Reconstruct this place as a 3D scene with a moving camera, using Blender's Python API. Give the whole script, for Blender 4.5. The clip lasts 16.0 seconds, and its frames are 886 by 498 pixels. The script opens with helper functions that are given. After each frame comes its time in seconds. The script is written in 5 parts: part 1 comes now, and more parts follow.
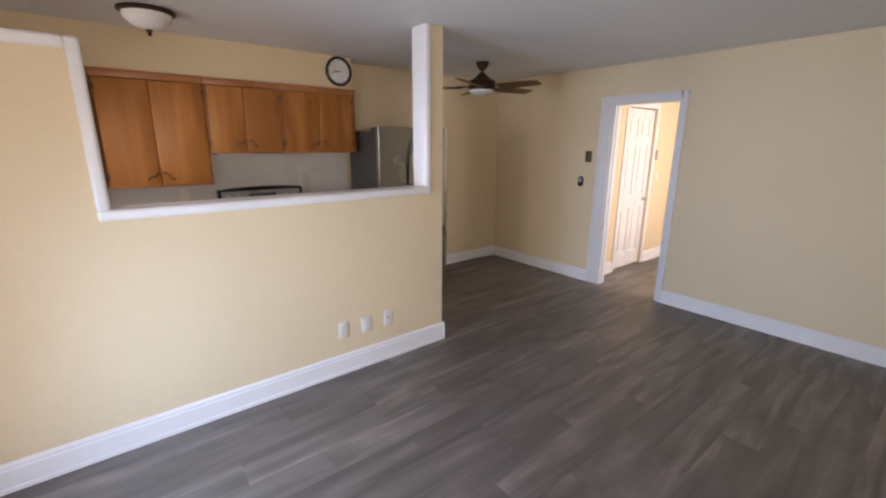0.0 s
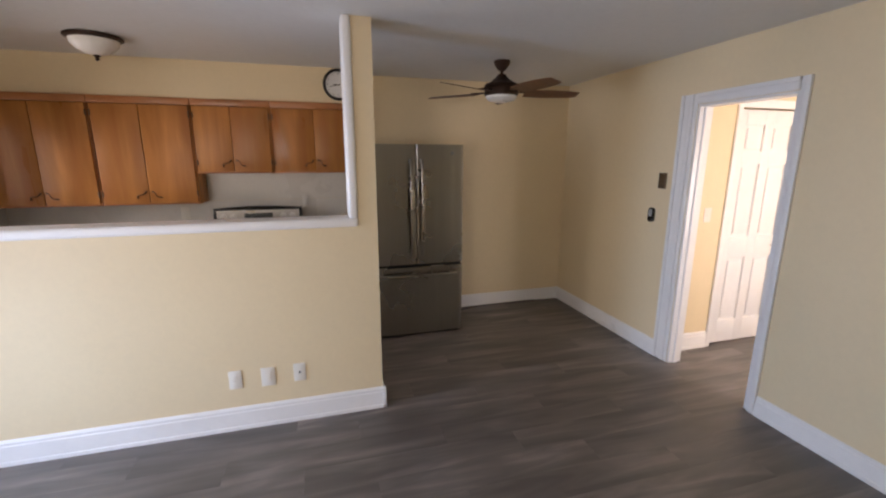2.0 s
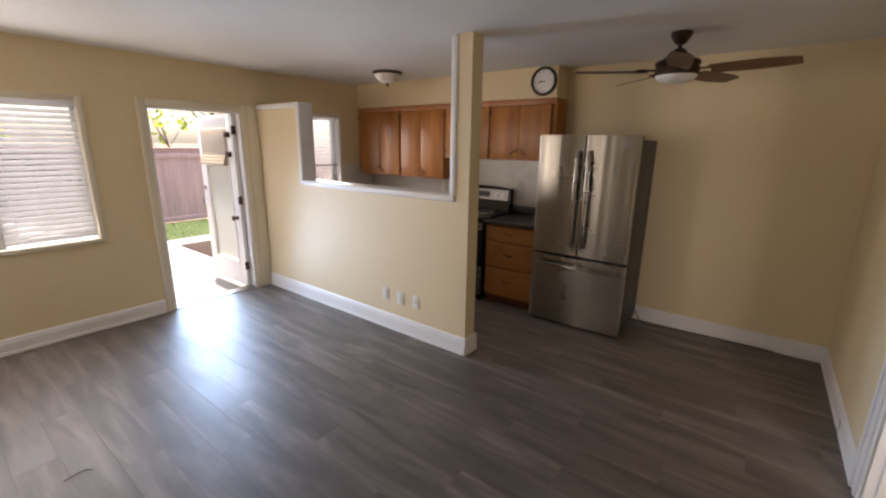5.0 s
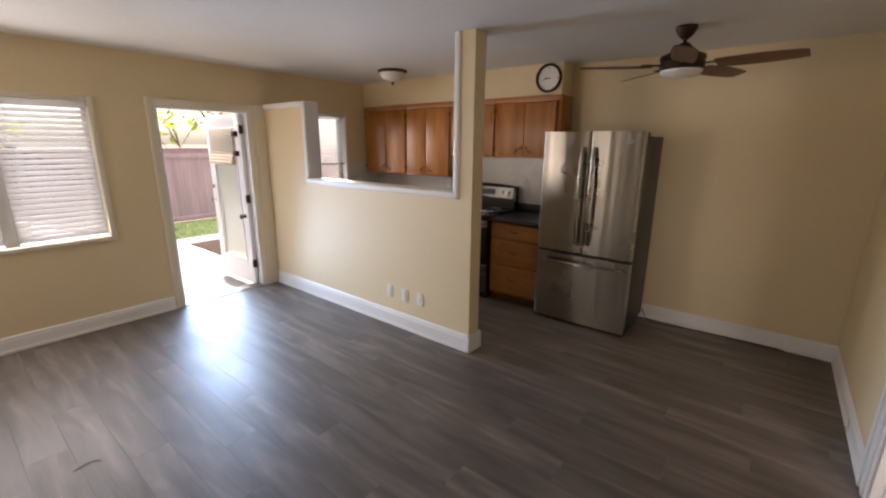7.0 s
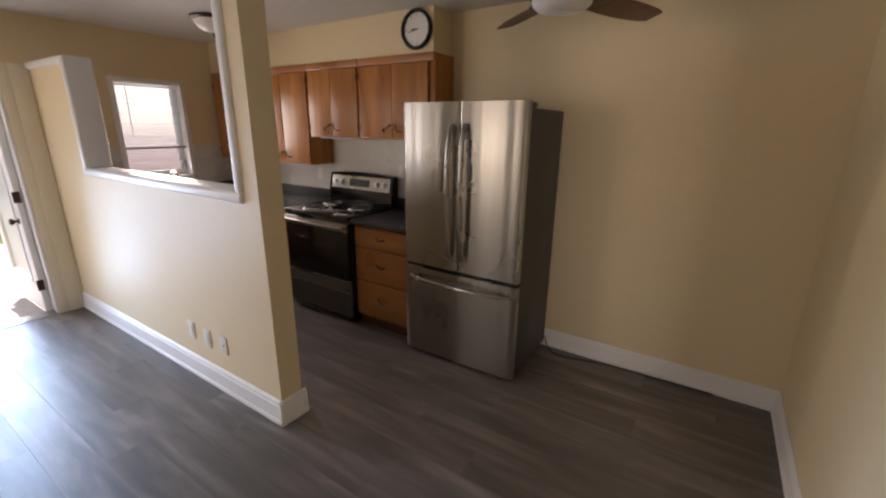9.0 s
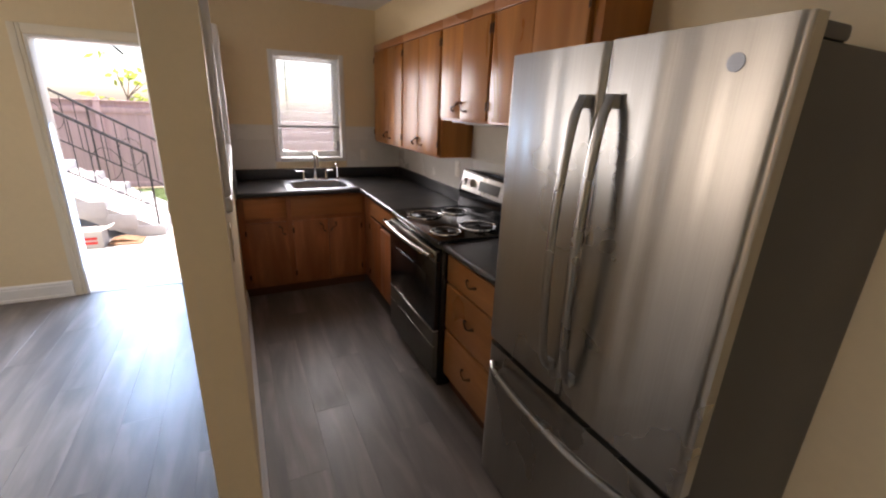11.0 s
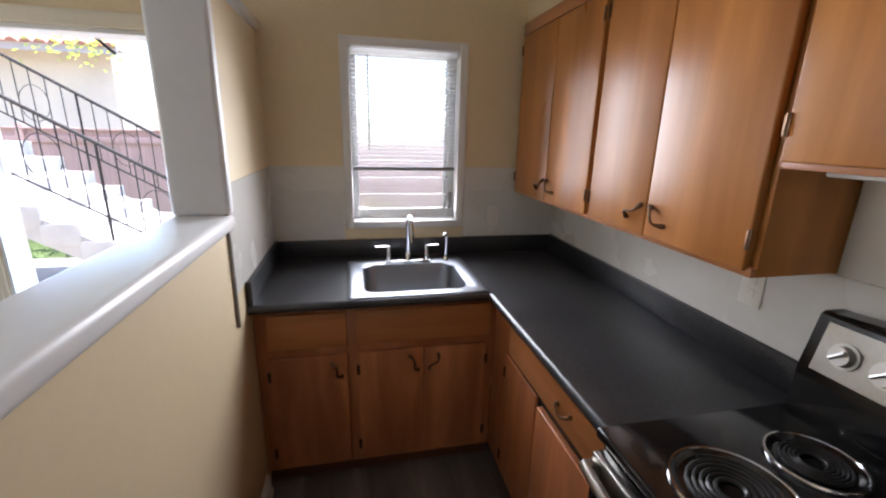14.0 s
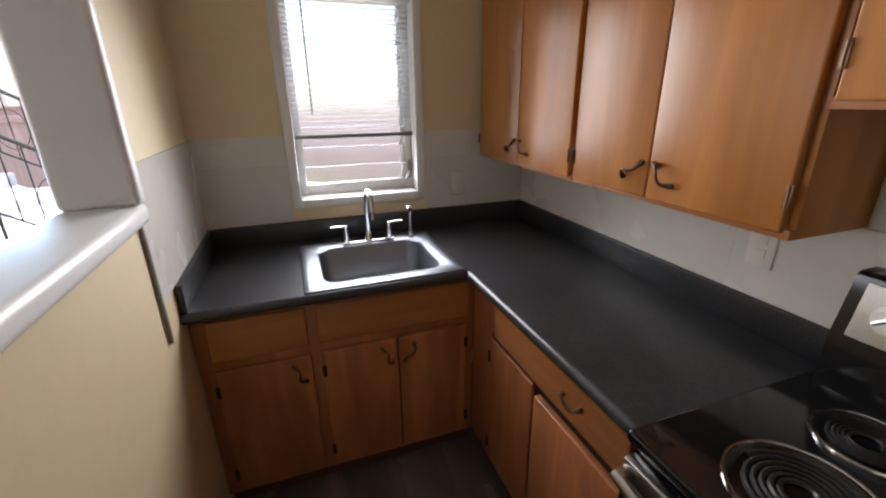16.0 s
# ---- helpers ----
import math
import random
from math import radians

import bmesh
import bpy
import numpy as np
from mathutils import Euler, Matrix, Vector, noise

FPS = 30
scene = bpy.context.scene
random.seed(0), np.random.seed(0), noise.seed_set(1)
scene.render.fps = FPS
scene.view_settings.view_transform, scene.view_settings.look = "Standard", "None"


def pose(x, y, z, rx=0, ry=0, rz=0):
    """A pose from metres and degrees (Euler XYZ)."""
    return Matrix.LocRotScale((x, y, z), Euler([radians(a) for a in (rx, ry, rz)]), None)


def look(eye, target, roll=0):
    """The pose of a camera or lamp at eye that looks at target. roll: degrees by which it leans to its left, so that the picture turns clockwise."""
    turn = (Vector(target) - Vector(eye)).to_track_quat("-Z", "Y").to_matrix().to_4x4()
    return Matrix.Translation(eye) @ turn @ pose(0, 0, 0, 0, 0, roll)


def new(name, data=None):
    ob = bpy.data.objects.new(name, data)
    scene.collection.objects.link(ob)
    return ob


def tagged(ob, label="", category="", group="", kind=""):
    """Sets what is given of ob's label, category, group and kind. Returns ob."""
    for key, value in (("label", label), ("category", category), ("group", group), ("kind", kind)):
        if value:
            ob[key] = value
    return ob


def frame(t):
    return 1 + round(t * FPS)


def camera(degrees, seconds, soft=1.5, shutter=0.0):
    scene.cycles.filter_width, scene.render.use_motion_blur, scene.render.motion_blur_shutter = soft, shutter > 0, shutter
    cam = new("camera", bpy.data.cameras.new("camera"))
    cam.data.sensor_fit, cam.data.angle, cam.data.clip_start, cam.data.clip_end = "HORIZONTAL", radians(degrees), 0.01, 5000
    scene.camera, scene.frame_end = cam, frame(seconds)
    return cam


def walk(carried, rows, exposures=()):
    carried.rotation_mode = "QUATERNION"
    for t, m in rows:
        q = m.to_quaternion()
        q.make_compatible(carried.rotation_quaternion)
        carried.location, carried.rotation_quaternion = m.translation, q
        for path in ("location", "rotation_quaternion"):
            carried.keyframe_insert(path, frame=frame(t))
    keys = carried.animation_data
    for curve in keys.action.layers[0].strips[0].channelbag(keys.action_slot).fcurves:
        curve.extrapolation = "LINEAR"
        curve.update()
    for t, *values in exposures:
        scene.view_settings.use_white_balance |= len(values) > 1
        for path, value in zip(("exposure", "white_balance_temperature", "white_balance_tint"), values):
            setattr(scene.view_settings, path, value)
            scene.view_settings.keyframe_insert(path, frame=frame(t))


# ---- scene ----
cam = camera(93.4, 16.0, soft=2.2)
PATH = [
    (0, (-0.045, 0.148, 1.615), (1.162, 1.665, 1.122), 0.3),
    (0.5, (0.281, 0.167, 1.609), (1.354, 1.791, 1.147), 0.2),
    (1, (0.674, 0.171, 1.664), (1.594, 1.896, 1.243), 0.2),
    (1.5, (1.167, 0.094, 1.696), (1.875, 1.917, 1.276), -0.1),
    (2, (1.675, 0.148, 1.649), (2.209, 2.027, 1.222), 0.1),
    (2.5, (2.163, 0.166, 1.653), (2.427, 2.101, 1.221), 0.1),
    (3, (2.618, 0.209, 1.676), (2.598, 2.155, 1.218), 0.2),
    (3.5, (3.008, 0.327, 1.661), (2.652, 2.236, 1.182), 0.3),
    (4, (3.39, 0.336, 1.655), (2.723, 2.153, 1.15), 0.6),
    (4.5, (3.618, 0.273, 1.669), (2.675, 1.963, 1.167), 0.9),
    (5, (3.71, 0.126, 1.674), (2.538, 1.671, 1.185), 0.8),
    (5.2, (3.718, 0.097, 1.662), (2.478, 1.593, 1.191), 1.0),
    (7.3, (3.77, 0.171, 1.653), (2.585, 1.703, 1.155), 0.2),
    (7.5, (3.79, 0.293, 1.642), (2.664, 1.866, 1.134), 0.2),
    (8, (3.861, 0.663, 1.626), (2.904, 2.338, 1.098), 0.1),
    (8.2, (3.863, 0.82, 1.624), (2.962, 2.522, 1.084), 0.3),
    (10.3, (3.546, 2.575, 1.594), (2.02, 3.714, 0.981), 2.0),
    (10.5, (3.503, 2.687, 1.571), (1.913, 3.734, 0.958), 2.2),
    (11, (3.323, 2.893, 1.582), (1.624, 3.737, 0.949), 2.3),
    (11.5, (2.992, 2.967, 1.541), (1.212, 3.642, 0.928), 2.1),
    (12, (2.646, 3.068, 1.568), (0.828, 3.631, 0.954), 2.3),
    (12.5, (2.312, 3.169, 1.55), (0.464, 3.678, 0.977), 2.1),
    (13, (1.973, 3.188, 1.538), (0.123, 3.681, 0.96), 2.1),
    (13.5, (1.689, 3.213, 1.555), (-0.181, 3.659, 1.004), 1.7),
    (14, (1.408, 3.262, 1.57), (-0.475, 3.673, 1.038), 1.4),
    (14.5, (1.178, 3.253, 1.592), (-0.7, 3.698, 1.069), 1.4),
    (15, (0.963, 3.194, 1.61), (-0.898, 3.69, 1.069), 1.0),
    (15.5, (0.956, 3.198, 1.6), (-0.867, 3.754, 0.993), 0.4),
    (16, (1.174, 3.239, 1.541), (-0.6, 3.868, 0.863), -0.7),
]
walk(cam, [(t, look(eye, target, roll)) for t, eye, target, roll in PATH], exposures=[(0.0, 2.08, 7000, 24), (2.0, 2.08, 7150, 23), (3.5, 2.06, 6900, 21), (5.2, 1.93, 7500, 22), (8.2, 1.93, 7500, 23), (10.3, 2.18, 7250, 24), (11.5, 2.36, 7000, 20), (13.0, 2.55, 6300, 17), (14.5, 2.47, 6250, 15), (15.5, 2.34, 6450, 15), (16.0, 2.34, 6550, 15)])

# ---- light ----
SUN_TRAVEL = Vector((0.07, -0.04, -1.0)).normalized()
world = bpy.data.worlds.new("world")
scene.world = world
world.use_nodes = True
wn, wl = world.node_tree.nodes, world.node_tree.links
wn.clear()
sky = wn.new("ShaderNodeTexSky")
sky.sky_type, sky.sun_disc = "NISHITA", False
sky.sun_elevation = math.asin(-SUN_TRAVEL.z)
sky.sun_rotation = math.atan2(-SUN_TRAVEL.x, -SUN_TRAVEL.y)
sky.dust_density, sky.air_density = 2.0, 1.0
back = wn.new("ShaderNodeBackground")
back.inputs["Strength"].default_value = 0.13
wout = wn.new("ShaderNodeOutputWorld")
wl.new(sky.outputs[0], back.inputs[0])
wl.new(back.outputs[0], wout.inputs[0])

sun = new("sun", bpy.data.lights.new("sun", "SUN"))
sun.data.energy, sun.data.angle, sun.data.color = 3.2, radians(0.5), (1.0, 0.94, 0.85)
sun.matrix_world = look((0, 0, 8), Vector((0, 0, 8)) + SUN_TRAVEL)


def area(name, eye, target, w, h, watts, colour, spread=180):
    lamp = bpy.data.lights.new(name, "AREA")
    lamp.shape, lamp.size, lamp.size_y, lamp.energy, lamp.color = "RECTANGLE", w, h, watts, colour
    lamp.spread = radians(spread)
    ob = new(name, lamp)
    ob.matrix_world = look(eye, target)
    return ob


area("door_daylight", (-0.98, 1.99, 0.72), (0.9, 1.72, 0.45), 0.64, 1.3, 7.8, (0.38, 0.63, 1.0), 115)
area("blind_daylight", (-0.927, 0.53, 1.40), (1, 0.53, 1.40), 1.22, 1.1, 1.2, (0.90, 0.94, 1.0))
area("window_daylight", (-0.80, 0.53, 1.40), (1, 0.53, 1.2), 1.25, 1.15, 5.2, (0.88, 0.94, 1.0))
area("louvre_daylight", (-0.915, 3.52, 1.56), (1, 3.52, 1.56), 0.48, 0.8, 0.5, (0.97, 0.98, 1.0))
area("kitchen_daylight", (-0.80, 3.54, 1.54), (1, 3.34, 1.0), 0.54, 0.80, 2.25, (0.92, 0.96, 1.0), 118)
# The hall's bright source is unseen; this lamp and its window are assumed.
area("hall_unseen_light", (5.35, 0.62, 1.45), (5.35, 3, 1.2), 0.9, 1.1, 10, (0.98, 0.97, 1.0))
# Added fill lamp; the south window it stands in is invented.
area("south_fill", (-0.15, -1.68, 1.45), (0.95, 3, 1.1), 1.05, 1.1, 3.2, (1.0, 0.95, 0.88), 125)


# ---- materials ----
def material(name, colour, rough=0.5, metal=0.0, grain=(8, 8, 8), amount=0.15, stain=1.2, stain_amount=0.08,
             bump=0.0, bump_scale=200, vary=0.0, spec=0.5, coat=0.0, rough_vary=0.08, dark=None, flow=None):
    m = bpy.data.materials.new(name)
    m.use_nodes = True
    nd, ln = m.node_tree.nodes, m.node_tree.links
    bsdf = nd["Principled BSDF"]
    bsdf.inputs["Metallic"].default_value = metal
    bsdf.inputs["Specular IOR Level"].default_value = spec
    bsdf.inputs["Coat Weight"].default_value = coat
    bsdf.inputs["Coat Roughness"].default_value = 0.15
    tc = nd.new("ShaderNodeTexCoord")
    info = nd.new("ShaderNodeObjectInfo")
    shift = nd.new("ShaderNodeVectorMath")
    shift.operation = "MULTIPLY_ADD"
    shift.inputs[1].default_value = (1, 1, 1)
    rnd = nd.new("ShaderNodeCombineXYZ")
    mul = nd.new("ShaderNodeMath")
    mul.operation = "MULTIPLY"
    mul.inputs[1].default_value = 37.0 if vary else 0.0
    ln.new(info.outputs["Random"], mul.inputs[0])
    for k in range(3):
        ln.new(mul.outputs[0], rnd.inputs[k])
    ln.new(tc.outputs["Object"], shift.inputs[0])
    ln.new(rnd.outputs[0], shift.inputs[2])
    stretch = nd.new("ShaderNodeMapping")
    stretch.inputs["Scale"].default_value = grain
    ln.new(shift.outputs[0], stretch.inputs[0])
    fine = nd.new("ShaderNodeTexNoise")
    fine.inputs["Scale"].default_value, fine.inputs["Detail"].default_value = 1.0, 8
    fine.inputs["Distortion"].default_value = 0.6
    ln.new(stretch.outputs[0], fine.inputs["Vector"])
    broad = nd.new("ShaderNodeTexNoise")
    broad.inputs["Scale"].default_value, broad.inputs["Detail"].default_value = stain, 4
    if flow:
        along = nd.new("ShaderNodeMapping")
        along.inputs["Scale"].default_value = flow
        ln.new(shift.outputs[0], along.inputs[0])
        ln.new(along.outputs[0], broad.inputs["Vector"])
        broad.inputs["Distortion"].default_value = 1.6
    else:
        ln.new(shift.outputs[0], broad.inputs["Vector"])

    def spread(socket, low, high):
        r = nd.new("ShaderNodeMapRange")
        r.inputs["From Min"].default_value, r.inputs["From Max"].default_value = 0.3, 0.7
        r.inputs["To Min"].default_value, r.inputs["To Max"].default_value = low, high
        ln.new(socket, r.inputs["Value"])
        return r.outputs[0]

    f1 = spread(fine.outputs["Fac"], 1 - amount, 1 + amount)
    f2 = spread(broad.outputs["Fac"], 1 - stain_amount, 1 + stain_amount)
    both = nd.new("ShaderNodeMath")
    both.operation = "MULTIPLY"
    ln.new(f1, both.inputs[0])
    ln.new(f2, both.inputs[1])
    value = both.outputs[0]
    if vary:
        v = nd.new("ShaderNodeMapRange")
        v.inputs["To Min"].default_value, v.inputs["To Max"].default_value = 1 - vary, 1 + vary
        ln.new(info.outputs["Random"], v.inputs["Value"])
        m2 = nd.new("ShaderNodeMath")
        m2.operation = "MULTIPLY"
        ln.new(value, m2.inputs[0])
        ln.new(v.outputs[0], m2.inputs[1])
        value = m2.outputs[0]
    tint = nd.new("ShaderNodeVectorMath")
    tint.operation = "SCALE"
    tint.inputs[0].default_value = colour
    ln.new(value, tint.inputs["Scale"])
    out = tint.outputs[0]
    if dark:
        mixer = nd.new("ShaderNodeMix")
        mixer.data_type = "RGBA"
        ln.new(spread(fine.outputs["Fac"], 1.0, 0.0), mixer.inputs["Factor"])
        ln.new(out, mixer.inputs[6])
        mixer.inputs[7].default_value = (*dark, 1)
        out = mixer.outputs[2]
    ln.new(out, bsdf.inputs["Base Color"])
    ln.new(spread(broad.outputs["Fac"], max(rough - rough_vary, 0.02), rough + rough_vary), bsdf.inputs["Roughness"])
    if bump:
        bn = nd.new("ShaderNodeTexNoise")
        bn.inputs["Scale"].default_value, bn.inputs["Detail"].default_value = bump_scale, 3
        ln.new(shift.outputs[0], bn.inputs["Vector"])
        b = nd.new("ShaderNodeBump")
        b.inputs["Strength"].default_value, b.inputs["Distance"].default_value = bump, 0.002
        ln.new(bn.outputs["Fac"], b.inputs["Height"])
        ln.new(b.outputs[0], bsdf.inputs["Normal"])
    return m


def glass(name, colour=(1, 1, 1), rough=0.0):
    m = bpy.data.materials.new(name)
    m.use_nodes = True
    b = m.node_tree.nodes["Principled BSDF"]
    b.inputs["Base Color"].default_value = (*colour, 1)
    b.inputs["Roughness"].default_value = rough
    b.inputs["Transmission Weight"].default_value = 1.0
    b.inputs["IOR"].default_value = 1.45
    return m


CREAM = material("cream_wall_paint", (0.75, 0.612, 0.392), 0.55, grain=(30, 30, 30), amount=0.015, stain=0.8, stain_amount=0.03, bump=0.12, bump_scale=140)
CEIL = material("ceiling_paint", (0.74, 0.73, 0.70), 0.7, grain=(25, 25, 25), amount=0.02, stain=0.6, stain_amount=0.03, bump=0.2, bump_scale=90)
WHITE = material("white_gloss_paint", (0.80, 0.79, 0.77), 0.35, grain=(20, 20, 20), amount=0.015, stain=2, stain_amount=0.03, bump=0.05)
# Trim of the backlit west wall: cream, with its shade mixed into the colour.
TRIM_SHADED = material("cream_shaded_trim", (0.76, 0.69, 0.55), 0.4, grain=(20, 20, 20), amount=0.015, stain=2, stain_amount=0.03, bump=0.05)
PLANK = material("grey_vinyl_plank", (0.186, 0.160, 0.143), 0.47, grain=(1.3, 9, 8), amount=0.22, stain=2.6, stain_amount=0.26, bump=0.08, bump_scale=120, vary=0.17, dark=(0.088, 0.075, 0.067), rough_vary=0.07, spec=0.75)
WOOD = material("orange_birch_veneer", (0.44, 0.183, 0.046), 0.34, grain=(7, 7, 0.7), amount=0.20, stain=3.0, stain_amount=0.26, bump=0.05, vary=0.12, dark=(0.34, 0.118, 0.024), spec=0.36, flow=(1.0, 1.0, 0.22))
WOOD_H = material("orange_birch_rail", (0.42, 0.165, 0.058), 0.32, grain=(0.9, 0.9, 14), amount=0.16, stain=2.0, stain_amount=0.12, bump=0.04, vary=0.06)
WOOD_PINE = material("honey_drawer_front", (0.46, 0.21, 0.072), 0.34, grain=(1.0, 9, 12), amount=0.18, stain=2.5, stain_amount=0.12, bump=0.04, vary=0.08, dark=(0.36, 0.14, 0.04))
WOOD_BASE = material("red_brown_birch_veneer", (0.46, 0.175, 0.072), 0.36, grain=(9, 9, 0.9), amount=0.16, stain=4.5, stain_amount=0.3, bump=0.04, vary=0.10, dark=(0.31, 0.105, 0.040), flow=(1.0, 1.0, 0.3))
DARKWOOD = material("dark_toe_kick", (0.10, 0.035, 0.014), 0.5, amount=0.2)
GAP = material("shadow_gap", (0.03, 0.014, 0.008), 0.7)
LAMINATE = material("charcoal_laminate", (0.033, 0.033, 0.036), 0.34, grain=(160, 160, 160), amount=0.5, stain=5, stain_amount=0.28, bump=0.03, bump_scale=240, rough_vary=0.05)
STEEL = material("brushed_stainless", (0.36, 0.342, 0.308), 0.29, 1.0, grain=(420, 420, 3), amount=0.06, stain=2.0, stain_amount=0.05, rough_vary=0.04)
st = STEEL.node_tree
tangent = st.nodes.new("ShaderNodeTangent")
tangent.direction_type, tangent.axis = "RADIAL", "Z"
st.links.new(tangent.outputs[0], st.nodes["Principled BSDF"].inputs["Tangent"])
st.nodes["Principled BSDF"].inputs["Anisotropic"].default_value = 0.6
st.nodes["Principled BSDF"].inputs["Anisotropic Rotation"].default_value = 0.25
STEEL_SINK = material("sink_stainless", (0.29, 0.31, 0.34), 0.38, 1.0, grain=(3, 260, 260), amount=0.06, stain=4, stain_amount=0.06, rough_vary=0.05)
BOWL = material("tarnished_drip_bowl", (0.10, 0.098, 0.096), 0.20, 1.0, stain=9, stain_amount=0.3, rough_vary=0.08)
SATIN = material("satin_knob_metal", (0.50, 0.49, 0.47), 0.38, 1.0, amount=0.04)
CHROME = material("chrome", (0.70, 0.70, 0.70), 0.12, 1.0, amount=0.02, rough_vary=0.04)
FRIDGE_SIDE = material("charcoal_textured_steel", (0.055, 0.052, 0.048), 0.5, 0.0, grain=(300, 300, 300), amount=0.1, bump=0.25, bump_scale=700)
RUBBER = material("black_rubber", (0.015, 0.015, 0.015), 0.7)
COIL = material("burnt_coil_metal", (0.045, 0.043, 0.042), 0.42, 0.6, amount=0.2)
ENAMEL = material("black_enamel", (0.008, 0.008, 0.009), 0.12, grain=(60, 60, 60), amount=0.2, stain=5, stain_amount=0.3, rough_vary=0.06)
BLACK_GLASS = material("black_oven_glass", (0.006, 0.006, 0.007), 0.20, amount=0.1, rough_vary=0.03)
DISPLAY = material("grey_display", (0.045, 0.05, 0.045), 0.25)
BRONZE = material("oil_rubbed_bronze", (0.055, 0.030, 0.020), 0.4, 0.6, amount=0.2)
PULL = material("aged_bronze_pull", (0.15, 0.085, 0.048), 0.35, 0.8, amount=0.25)
BLADE = material("walnut_fan_blade", (0.13, 0.055, 0.025), 0.4, grain=(3, 40, 30), amount=0.3, vary=0.08)
OPAL = material("opal_glass", (0.85, 0.83, 0.78), 0.25, amount=0.02)
PLATE = material("white_plastic", (0.74, 0.70, 0.62), 0.35, amount=0.02)
SLOT = material("dark_slot", (0.05, 0.045, 0.04), 0.5)
BRASSY = material("bronze_plate", (0.16, 0.11, 0.07), 0.35, 0.7, amount=0.15)
PHONE = material("black_plastic", (0.012, 0.012, 0.012), 0.25)
GREY = material("grey_plastic", (0.32, 0.32, 0.31), 0.4)
TILE = material("white_tileboard", (0.68, 0.655, 0.60), 0.28, grain=(20, 20, 20), amount=0.02, stain=1.5, stain_amount=0.03, vary=0.015, bump=0.04)
SLAT = material("white_blind_slat", (0.86, 0.86, 0.85), 0.4, amount=0.02)


def let_light_through(m, share, colour):
    """Mixes light from behind into a thin sheet."""
    tree_ = m.node_tree
    t = tree_.nodes.new("ShaderNodeBsdfTranslucent")
    t.inputs["Color"].default_value = (*colour, 1)
    mix = tree_.nodes.new("ShaderNodeMixShader")
    mix.inputs[0].default_value = share
    tree_.links.new(tree_.nodes["Principled BSDF"].outputs[0], mix.inputs[1])
    tree_.links.new(t.outputs[0], mix.inputs[2])
    tree_.links.new(mix.outputs[0], tree_.nodes["Material Output"].inputs["Surface"])


let_light_through(SLAT, 0.72, (0.9, 0.9, 0.9))
SHADE = material("tan_linen_shade", (0.52, 0.44, 0.34), 0.85, grain=(300, 300, 300), amount=0.15, bump=0.4, bump_scale=500)
ALU = material("painted_aluminium", (0.72, 0.72, 0.70), 0.4, 0.0, amount=0.03)
ALU_DARK = material("grey_aluminium", (0.30, 0.29, 0.28), 0.4, 0.7, amount=0.05)
PANE = glass("window_glass")
LOUVRE = glass("obscure_louvre_glass", (0.97, 0.99, 0.99), 0.24)
FROST = glass("frosted_glass", (0.96, 0.97, 0.98), 0.3)
let_light_through(FROST, 0.55, (0.84, 0.94, 1.0))
CONCRETE = material("pale_concrete", (0.34, 0.335, 0.33), 0.8, grain=(18, 18, 18), amount=0.08, stain=0.9, stain_amount=0.12, bump=0.3, bump_scale=60)
STAIRPAINT = material("white_stair_paint", (0.44, 0.44, 0.45), 0.6, grain=(12, 12, 12), amount=0.04, stain=1.5, stain_amount=0.06, bump=0.2, bump_scale=60)
FENCE = material("red_brown_fence", (0.50, 0.33, 0.31), 0.7, grain=(20, 20, 1.2), amount=0.10, stain=1.2, stain_amount=0.10, vary=0.03)
IRON = material("black_iron", (0.025, 0.022, 0.022), 0.45, 0.3, amount=0.15)
GRASS = material("lawn_grass", (0.070, 0.115, 0.034), 0.7, grain=(40, 40, 40), amount=0.4, stain=2, stain_amount=0.2, vary=0.1)
EARTH = material("dry_ground", (0.21, 0.17, 0.12), 0.9, grain=(9, 9, 9), amount=0.25, stain=0.3, stain_amount=0.2, bump=0.5, bump_scale=40)
MULCH = material("dark_mulch", (0.040, 0.026, 0.019), 0.9, grain=(50, 50, 50), amount=0.5, bump=0.8, bump_scale=60)
STUCCO = material("cream_stucco", (0.66, 0.62, 0.53), 0.85, grain=(40, 40, 40), amount=0.05, bump=0.5, bump_scale=120)
ROOFING = material("grey_roofing", (0.16, 0.15, 0.14), 0.9, amount=0.2)
LEAF = material("tree_leaf", (0.11, 0.17, 0.035), 0.5, grain=(6, 6, 6), amount=0.3, stain=2, stain_amount=0.2)
let_light_through(LEAF, 0.55, (0.42, 0.52, 0.10))
BARK = material("tree_bark", (0.14, 0.10, 0.07), 0.9, grain=(20, 20, 4), amount=0.4, bump=0.8, bump_scale=40)
CARD = material("white_cardboard", (0.42, 0.41, 0.39), 0.7, amount=0.05)
RED = material("red_print", (0.55, 0.03, 0.03), 0.6, amount=0.05)
BROWN_CARD = material("brown_cardboard", (0.22, 0.13, 0.075), 0.8, amount=0.15)
CLAY = material("clay_roof_tile", (0.42, 0.21, 0.17), 0.8, grain=(12, 12, 12), amount=0.2, stain=1.5, stain_amount=0.2)
CLOCKFACE = material("clock_face", (0.80, 0.79, 0.76), 0.4, amount=0.02)


